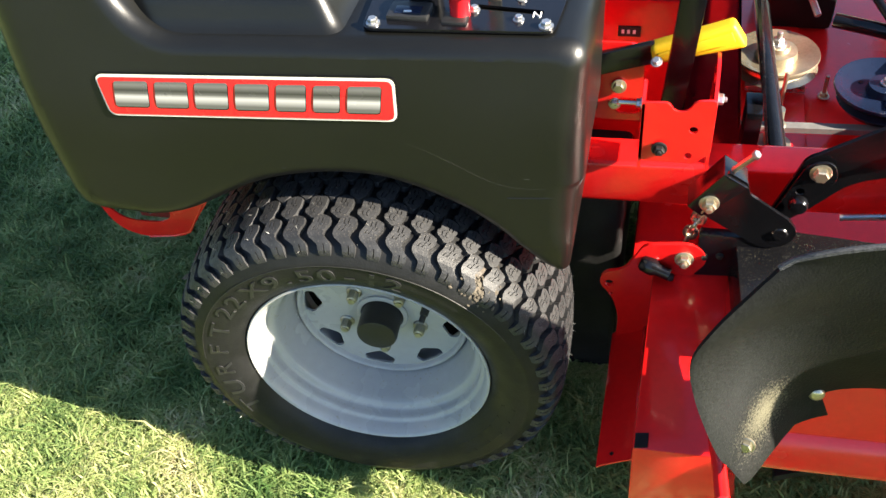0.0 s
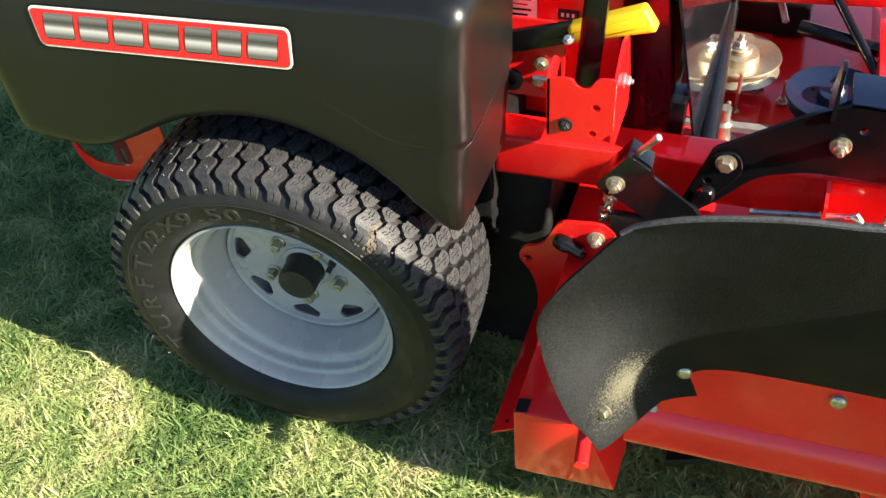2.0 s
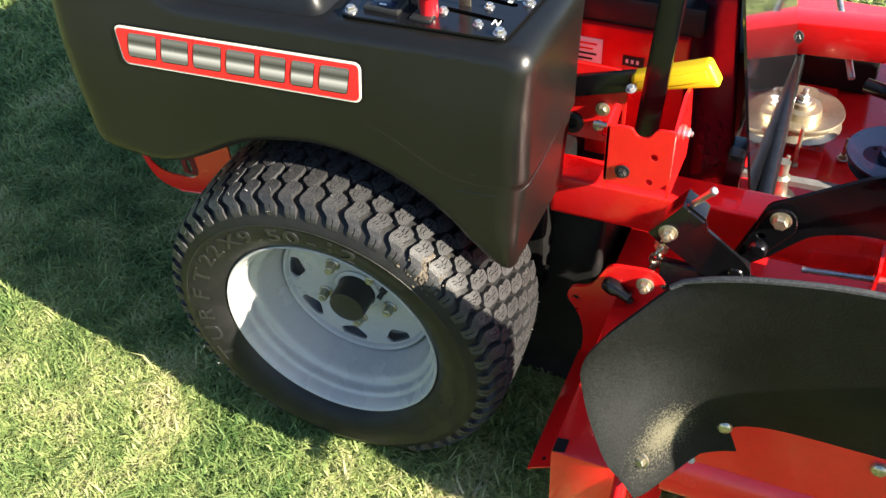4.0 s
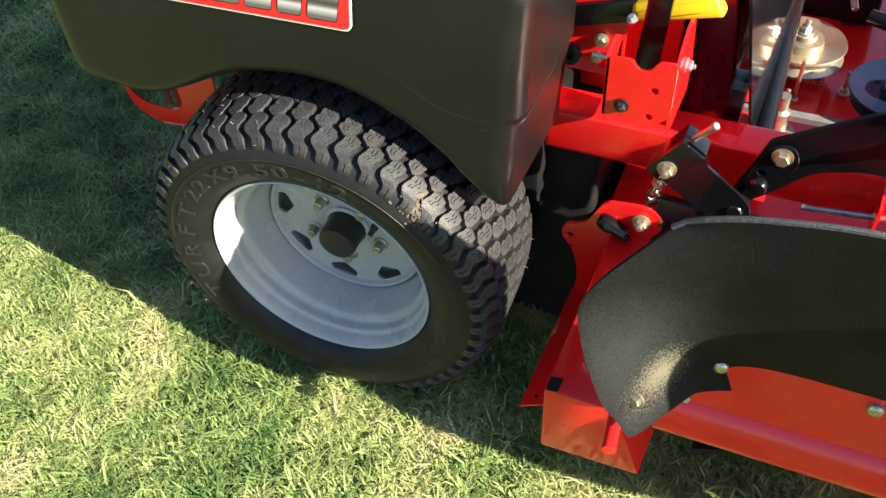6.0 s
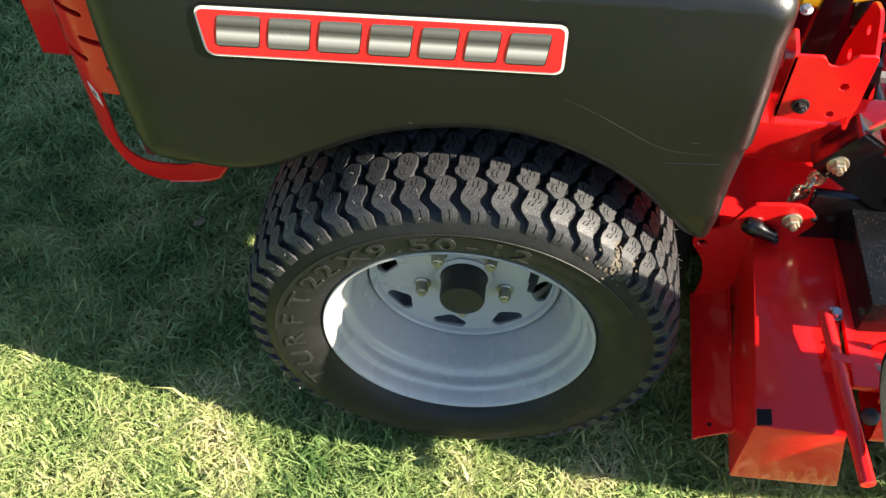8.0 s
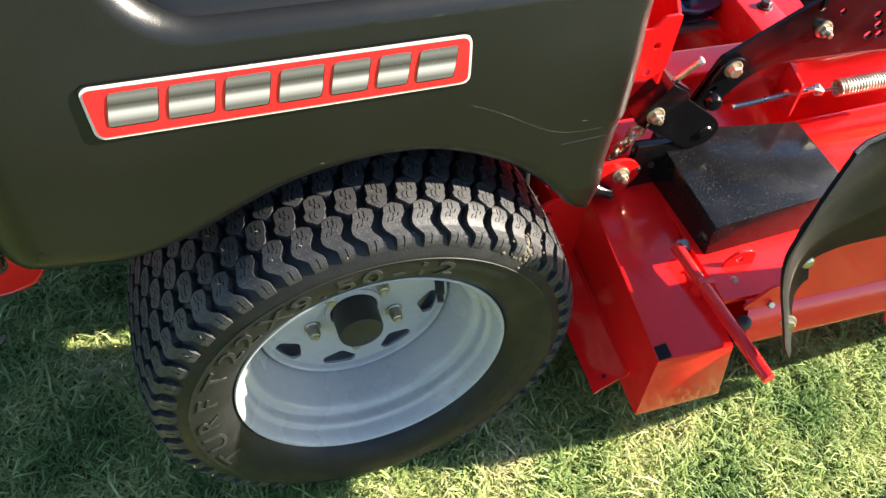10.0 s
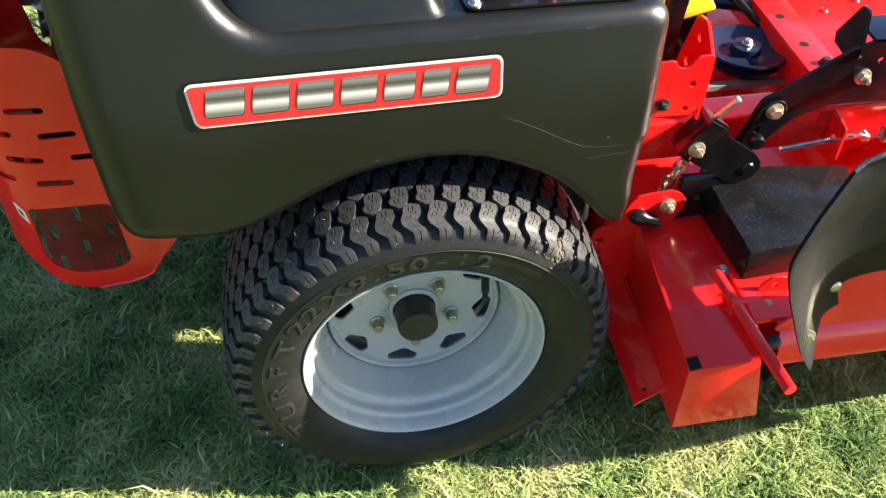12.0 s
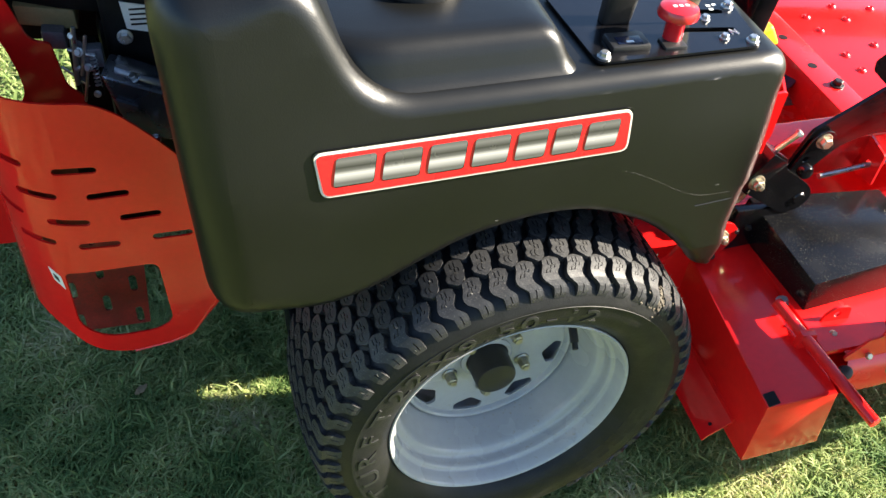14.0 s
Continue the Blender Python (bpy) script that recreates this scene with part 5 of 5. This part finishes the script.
part("grip_ridge", hexa([(0.350, 0.2835, 0.588), (0.440, 0.2845, 0.621), (0.440, 0.290, 0.621), (0.350, 0.290, 0.588), (0.350, 0.2845, 0.599), (0.434, 0.2850, 0.634), (0.434, 0.290, 0.634), (0.350, 0.290, 0.599)], 0.0015), YELLOW, grip, "raised yellow ridge")
part("grip_arm", hexa([(0.20, 0.296, 0.530), (0.348, 0.296, 0.578), (0.348, 0.306, 0.578), (0.20, 0.306, 0.530), (0.20, 0.296, 0.565), (0.345, 0.296, 0.608), (0.345, 0.306, 0.608), (0.20, 0.306, 0.565)], 0.003), BLACK, grip, "black lever arm")
side_plate = part("pivot_plate", sheet(rounded([(0.24, 0.48, 0), (0.335, 0.48, 0), (0.335, 0.60, 0.02), (0.24, 0.60, 0)], 4), [slot(0.317, 0.503, 0.04, 0.026, 0)], 0.004, in_xz(0.306)), RED, mower,
                  "red pivot plate with slot", 30)
hex_bolt((0.304, 0.304, 0.536), (0, -1, 0.1), 0.013, ZINC, side_plate, label="zinc pivot bolt")
part("bushing", lathe((0.262, 0.304, 0.505), (0, -1, 0.1), [(0.016, -0.004), (0.016, 0.004), (0.012, 0.006), (0.007, 0.006), (0.006, 0.001), (0, 0.001)], 24), HUB, side_plate, "dark round bushing")
hex_bolt((0.300, 0.304, 0.508), (0, -1, 0.1), 0.011, STEEL, side_plate)

# ---- deck lift linkage ----
arm_outline = rounded([(0.508, 0.362, 0.014), (0.520, 0.352, 0.01), (0.560, 0.390, 0.01), (0.604, 0.443, 0.02), (0.660, 0.462, 0.02), (0.775, 0.462, 0), (1.05, 0.455, 0), (1.05, 0.560, 0), (0.752, 0.566, 0.004), (0.700, 0.572, 0.006),
                       (0.672, 0.560, 0.006), (0.648, 0.548, 0.01), (0.560, 0.487, 0.02), (0.545, 0.478, 0.012)], 4)
arm_holes = [disc(0.712, 0.535, 0.005, 12)]
for i in range(5):
    for j in range(4):
        arm_holes.append(disc(0.775 + 0.019 * i + (0.009 if j % 2 else 0), 0.490 + 0.017 * j, 0.0062, 12))
arm = part("lift_arm", sheet(arm_outline, arm_holes, 0.006, lambda a, c, t: (a, 0.252 + t, c), b=0.001), BLACK, mower, "black steel deck lift arm with holes", 30)
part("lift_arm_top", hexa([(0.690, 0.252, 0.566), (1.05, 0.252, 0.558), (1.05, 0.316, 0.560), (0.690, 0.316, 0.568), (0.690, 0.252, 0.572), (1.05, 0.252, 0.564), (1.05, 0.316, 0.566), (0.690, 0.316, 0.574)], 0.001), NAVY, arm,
     "flat black top of the arm, sky sheen tinted in")
for i in range(5):
    for j in range(3):
        x = 0.765 + 0.0125 * i + 0.006 * (j % 2)
        part("arm_print", lathe((x, 0.264 + 0.011 * j, 0.5735 - 0.023 * (x - 0.69)), (0, 0, 1), [(0.0048, 0), (0.0048, 0.0006), (0, 0.0006)], 6), WHITE, arm, "white printed dot", 0)
part("stop_fin", sheet(rounded([(0.247, 0.548, 0.004), (0.264, 0.611, 0.004), (0.282, 0.611, 0.005), (0.322, 0.545, 0.004), (0.318, 0.530, 0.004), (0.262, 0.525, 0)], 4), [], 0.005, lambda a, c, t: (0.671 + t, a, c), b=0.0008), BLACK, arm,
     "black upright stop fin", 30)
hex_bolt((0.564, 0.246, 0.463), (0, -1, 0), 0.0175, ZINC, arm, label="large zinc pivot bolt")
hex_bolt((0.691, 0.252, 0.510), (0, -1, 0), 0.0165, ZINC, arm, length=0.008, label="zinc bolt and nut")
hex_bolt((0.845, 0.252, 0.520), (0, -1, 0), 0.0165, ZINC, arm, length=0.008, label="zinc bolt and nut")
part("arm_front_leaf", sheet(rounded([(0.508, 0.360, 0.012), (0.528, 0.362, 0.01), (0.588, 0.452, 0.018), (0.578, 0.482, 0.018), (0.548, 0.478, 0.016)], 5), [disc(0.545, 0.430, 0.005, 12)], 0.004, in_xz(0.244), b=0.001), BLACK, arm,
     "black front leaf of the arm", 30)
hanger = part("chain_hanger", sheet(rounded([(0.410, 0.428, 0.006), (0.432, 0.408, 0.006), (0.505, 0.360, 0.014), (0.536, 0.366, 0.018), (0.548, 0.392, 0.018), (0.535, 0.412, 0.01), (0.480, 0.452, 0.004), (0.476, 0.470, 0.003),
                                                  (0.452, 0.486, 0.004), (0.440, 0.476, 0.004)], 5), [], 0.005, lambda a, c, t: (a, 0.205 + t, c), b=0.001), BLACK, mower, "black chain hanger with adjusting bolt", 30)
part("hanger_tab", hexa([(0.405, 0.200, 0.428), (0.425, 0.200, 0.412), (0.425, 0.240, 0.412), (0.405, 0.240, 0.428), (0.445, 0.200, 0.486), (0.476, 0.200, 0.466), (0.476, 0.240, 0.466), (0.445, 0.240, 0.486)], 0.002), BLACK, hanger, "folded tab")
hex_bolt((0.432, 0.201, 0.437), (0, -1, 0), 0.0165, ZINC, hanger, length=0.006, label="zinc bolt and nut")
part("hanger_pin", lathe((0.526, 0.224, 0.388), (0, -1, 0), [(0.0165, 0), (0.0165, 0.006), (0.013, 0.010), (0.011, 0.018), (0.0085, 0.021), (0, 0.021)], 24), BLACK, hanger, "black pivot pin")
part("hanger_pin", lathe((0.545, 0.240, 0.414), (0, -1, 0), [(0.0125, 0), (0.0125, 0.008), (0.010, 0.012), (0, 0.013)], 20), BLACK, hanger, "black pivot pin")
part("adjusting_bolt", rod((0.456, 0.215, 0.482), (0.478, 0.208, 0.514), 0.0042, 12), ZINC, hanger, "zinc adjusting screw")
hex_bolt((0.476, 0.209, 0.511), (0.022, -0.007, 0.032), 0.0105, STEEL, hanger, washer=False, name="adjusting_head")


def link(p, d, turn, length=0.026, width=0.015, wire=0.0032):
    u, w, d = basis(d)
    side = u * math.cos(turn) + w * math.sin(turn)
    pts = []
    for s in (1, -1):
        for i in range(7):
            a = -math.pi / 2 + math.pi * i / 6
            pts.append(Vector(p) + d * s * ((length - width) / 2 + math.cos(a) * width / 2) + side * s * math.sin(a) * width / 2)
    return sweep(pts, wire, 8, closed=True)


c0, c1 = Vector((0.4285, 0.208, 0.425)), Vector((0.411, 0.240, 0.322))
for i in range(5):
    part("chain_link", link(c0.lerp(c1, (i + 0.5) / 5), c1 - c0, 0.4 + i * math.pi / 2), ZINC, hanger, "zinc chain link")

# ---- spring and its rod ----
def coil(p0, p1, r, turns, wire, seg=6):
    p0, p1 = Vector(p0), Vector(p1)
    u, w, d = basis(p1 - p0)
    n = int(turns * 14)
    pts = [p0.lerp(p1, i / n) + (u * math.cos(2 * math.pi * turns * i / n) + w * math.sin(2 * math.pi * turns * i / n)) * r for i in range(n + 1)]
    return sweep(pts, wire, seg)


spring = part("tension_spring", coil((0.765, 0.250, 0.398), (1.02, 0.245, 0.420), 0.0115, 52, 0.0021), ZINC, mower, "zinc tension spring hooked to a rod")
part("spring_hook", sweep([(0.720, 0.258, 0.392), (0.728, 0.250, 0.400), (0.740, 0.247, 0.398), (0.745, 0.252, 0.388), (0.738, 0.258, 0.384), (0.752, 0.253, 0.394), (0.768, 0.250, 0.398)], 0.0024, 8), ZINC, spring, "zinc hook")
part("spring_rod", sweep([(0.606, 0.264, 0.372), (0.690, 0.262, 0.386), (0.724, 0.258, 0.394), (0.735, 0.255, 0.402), (0.742, 0.252, 0.394)], 0.0046, 10), STEEL, spring, "threaded steel rod")
part("spring_tab", sheet(rounded([(0.240, 0.36, 0.003), (0.290, 0.36, 0.003), (0.290, 0.43, 0.006), (0.240, 0.42, 0.006)], 4), [disc(0.263, 0.388, 0.006, 12)], 0.004, lambda a, c, t: (0.692 + t, a, c)), RED, rail, "red welded tab", 30)
part("yellow_sticker", hexa([(0.70, 0.318, 0.34), (0.80, 0.320, 0.34), (0.80, 0.322, 0.34), (0.70, 0.320, 0.34), (0.70, 0.319, 0.40), (0.80, 0.321, 0.40), (0.80, 0.323, 0.40), (0.70, 0.321, 0.40)], 0), YELLOW, deck, "yellow sticker", 0)

# ---- belt drive on the deck ----
pulley = part("idler_pulley", lathe((0.547, 0.738, 0.285), (0, 0, 1), [(0, 0), (0.070, 0.0), (0.073, 0.003), (0.062, 0.012), (0.062, 0.018), (0.073, 0.028), (0.072, 0.031), (0.066, 0.030), (0.040, 0.022), (0.036, 0.022), (0.034, 0.036),
                                                                 (0.022, 0.038), (0.020, 0.046), (0, 0.046)], 56), PULLEY, mower, "bright zinc belt pulley")
hex_bolt((0.547, 0.738, 0.331), (0, 0, 1), 0.018, STEEL, pulley, length=0.012, label="steel spindle nut")
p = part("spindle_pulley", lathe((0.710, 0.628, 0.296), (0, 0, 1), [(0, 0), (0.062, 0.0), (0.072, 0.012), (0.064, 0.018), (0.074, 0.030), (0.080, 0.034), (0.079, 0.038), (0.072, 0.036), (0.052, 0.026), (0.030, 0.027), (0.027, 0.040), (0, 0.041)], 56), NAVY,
         mower, "black belt pulley, sky sheen tinted in")
hex_bolt((0.710, 0.628, 0.337), (0, 0, 1), 0.014, STEEL, p, label="steel spindle nut")
for k in range(3):
    a = k * 2.094 + 0.5
    part("pulley_hole", lathe((0.710 + 0.041 * math.cos(a), 0.628 + 0.041 * math.sin(a), 0.3228), (0, 0, 1), [(0.004, 0), (0.004, 0.0008), (0, 0.0008)], 10), DARK, p, "dark hole", 0)
part("drive_belt", sheet([(0.42, 0.545), (0.80, 0.562), (0.80, 0.578), (0.42, 0.561)], [], 0.010, in_xy(0.285)), BELT, mower, "grey drive belt", 30)
for x, y, h in ((0.559, 0.650, 0.075), (0.634, 0.705, 0.035), (0.548, 0.600, 0.05)):
    hex_bolt((x, y, 0.250), (0, 0, 1), 0.013, ZINC, deck, length=h, name="deck_stud", label="zinc threaded stud")
part("idler_arm", box(0.500, 0.600, 0.690, 0.720, 0.265, 0.275, 0.002), STEEL, deck, "steel idler arm")
part("pulley_spindle", lathe((0.545, 0.560, 0.245), (0, 0, 1), [(0.030, 0), (0.030, 0.01), (0.016, 0.014), (0.016, 0.05), (0.010, 0.055), (0.010, 0.08), (0, 0.08)], 24), NUT, deck, "dull steel spindle")
part("black_duct", sweep([(0.640, 0.800, 0.345), (0.72, 0.77, 0.345), (0.80, 0.75, 0.34), (0.95, 0.72, 0.33)], 0.013, 12), BLACK, mower, "black ribbed cable duct")
part("black_rod", rod((0.660, 0.86, 0.42), (0.770, 0.70, 0.33), 0.008, 12), BLACK, mower, "black control rod")
part("black_rod", rod((0.56, 0.95, 0.42), (0.615, 0.82, 0.34), 0.006, 12), STEEL, mower, "steel control rod")

# ---- black upright plate and bar ----
plate = part("bulkhead_plate", sheet(rounded([(0.372, 0.40, 0.004), (0.372, 0.745, 0), (0.80, 0.745, 0), (0.80, 0.366, 0.004), (0.390, 0.366, 0.006)], 4), [], 0.004, lambda a, c, t: (0.591 - 0.195 * c - t, a, c)), GLOSS, mower,
             "mirror-glossy black bulkhead plate", 30)
part("plate_foot", box(0.474, 0.496, 0.352, 0.402, 0.365, 0.468, 0.002), BLACK, plate, "black foot block")
tube = part("black_tube", rod((0.533, 0.365, 0.364), (0.516, 0.860, 0.352), 0.0135, 20, 0.5), DUSTY, mower, "black tube dusted with clippings")

# ---- foot plate ----
def tread_plate():
    fp = part("foot_plate", hexa([(0.770, 0.345, 0.340), (1.35, 0.345, 0.340), (1.35, 1.05, 0.340), (0.770, 1.05, 0.340), (0.770, 0.345, 0.351), (1.35, 0.345, 0.351), (1.35, 1.05, 0.351), (0.770, 1.05, 0.351)], 0.002), RED, mower,
              "red pressed steel foot plate with studs")
    part("foot_rail", hexa([(0.766, 0.335, 0.290), (0.832, 0.335, 0.320), (0.832, 1.05, 0.320), (0.766, 1.05, 0.290), (0.766, 0.335, 0.360), (0.832, 0.335, 0.360), (0.832, 1.05, 0.360), (0.766, 1.05, 0.360)], 0.004), RED, fp, "red folded edge rail")
    for x, y in ((0.796, 0.579), (0.793, 0.682), (0.793, 0.79)):
        part("rail_hole", lathe((x, y, 0.3595), (0, 0, 1), [(0.0095, 0), (0.0095, 0.0012), (0, 0.0012)], 16), DARK, fp, "dark punched hole", 0)
    hex_bolt((0.806, 0.511, 0.360), (0, 0, 1), 0.017, HUB, fp, name="rail_bolt", label="black bolt head")
    data = None
    for x, rows in ((0.898, (0.47, 0.561, 0.616, 0.708, 0.761, 0.86)), (0.981, (0.45, 0.54, 0.641, 0.740, 0.795, 0.90)), (1.063, (0.42, 0.50, 0.616, 0.674, 0.775, 0.84)), (1.147, (0.45, 0.54, 0.641, 0.740, 0.795, 0.90)), (1.23, (0.47, 0.561, 0.616, 0.708, 0.761, 0.86))):
        for y in rows:
            if data is None:
                ob = part("stud", lathe((0, 0, 0), (0, 0, 1), [(0.010, 0), (0.0085, 0.003), (0.005, 0.0055), (0.0035, 0.0045), (0, 0.003)], 16), RED, fp)
                data = ob.data
                ob.matrix_basis = Matrix.Translation((x, y, 0.351))
            else:
                share("stud", data, fp, Matrix.Translation((x, y, 0.351)))


tread_plate()
# far side frame
part("far_beam", hexa([(0.36, 0.82, 0.360), (1.5, 0.82, 0.43), (1.5, 0.88, 0.43), (0.36, 0.88, 0.360), (0.36, 0.82, 0.422), (1.5, 0.82, 0.492), (1.5, 0.88, 0.492), (0.36, 0.88, 0.422)], 0.005), RED, mower, "red far frame beam")
hex_bolt((0.508, 0.818, 0.405), (0, -1, 0.2), 0.016, HUB, mower, name="beam_bolt", label="dark beam bolt")
# dark block added for the deep shade between tyre and deck
part("wheel_motor", hexa([(0.10, 0.238, 0.012), (0.322, 0.238, 0.012), (0.322, 0.60, 0.012), (0.10, 0.60, 0.012), (0.10, 0.315, 0.345), (0.322, 0.315, 0.345), (0.322, 0.60, 0.345), (0.10, 0.60, 0.345)], 0.012, 3), DARK, mower,
     "dark block standing in for the shaded gap behind the tyre")
# hidden block added to cut the sun strip on the lawn into spots
part("frame_bracket", box(-0.250, -0.152, 0.230, 0.32, 0.15, 0.235, 0.006), DARK, mower, "unseen block that stops sun behind the wheel")
part("axle_housing", box(-0.10, 0.24, 0.26, 1.0, 0.20, 0.40, 0.01), DARK, mower, "dark transmission housing")
part("under_body", box(-0.27, 0.185, 0.290, 1.05, 0.36, 0.74, 0.01), DARK, mower, "dark body under the seat")
# unseen panel at seat height, added to block sky over deck and frame
part("seat_base", box(-0.27, 0.36, 0.47, 1.05, 0.775, 0.800, 0.006), DARK, mower, "unseen panel at seat height, added to shade the frame")
# far block is a filler, added to cover a sunlit floor patch with dark
part("hydraulic_pump", box(0.525, 0.66, 0.915, 1.06, 0.25, 0.345, 0.015), DARK, mower, "dark hydraulic pump and filler block")
part("hydraulic_pump", box(0.22, 0.46, 0.64, 0.85, 0.27, 0.46, 0.015), DARK, mower, "dark hydraulic pump and filler block")

# ---- small things on the lawn ----
def leaf():
    bm = bmesh.new()
    n = 10
    top = [bm.verts.new((0.013 * (2 * i / n - 1), 0.006 * math.sin(math.pi * i / n), 0.002 * math.sin(3 * i))) for i in range(n + 1)]
    low = [bm.verts.new((0.013 * (2 * i / n - 1), -0.006 * math.sin(math.pi * i / n) - 0.0004, 0.003 * math.cos(2 * i) * 0.5)) for i in range(n + 1)]
    for i in range(n):
        bm.faces.new((top[i], top[i + 1], low[i + 1], low[i]))
    bmesh.ops.solidify(bm, geom=bm.faces[:], thickness=0.0005)
    ob = part("leaf", bm, LEAF, None, "", 60)
    ob.matrix_basis = pose(-0.487, 0.320, 0.031, 12, -8, 35)
    return tagged(ob, "small dry tan leaf lying on the grass", "leaf")


leaf()
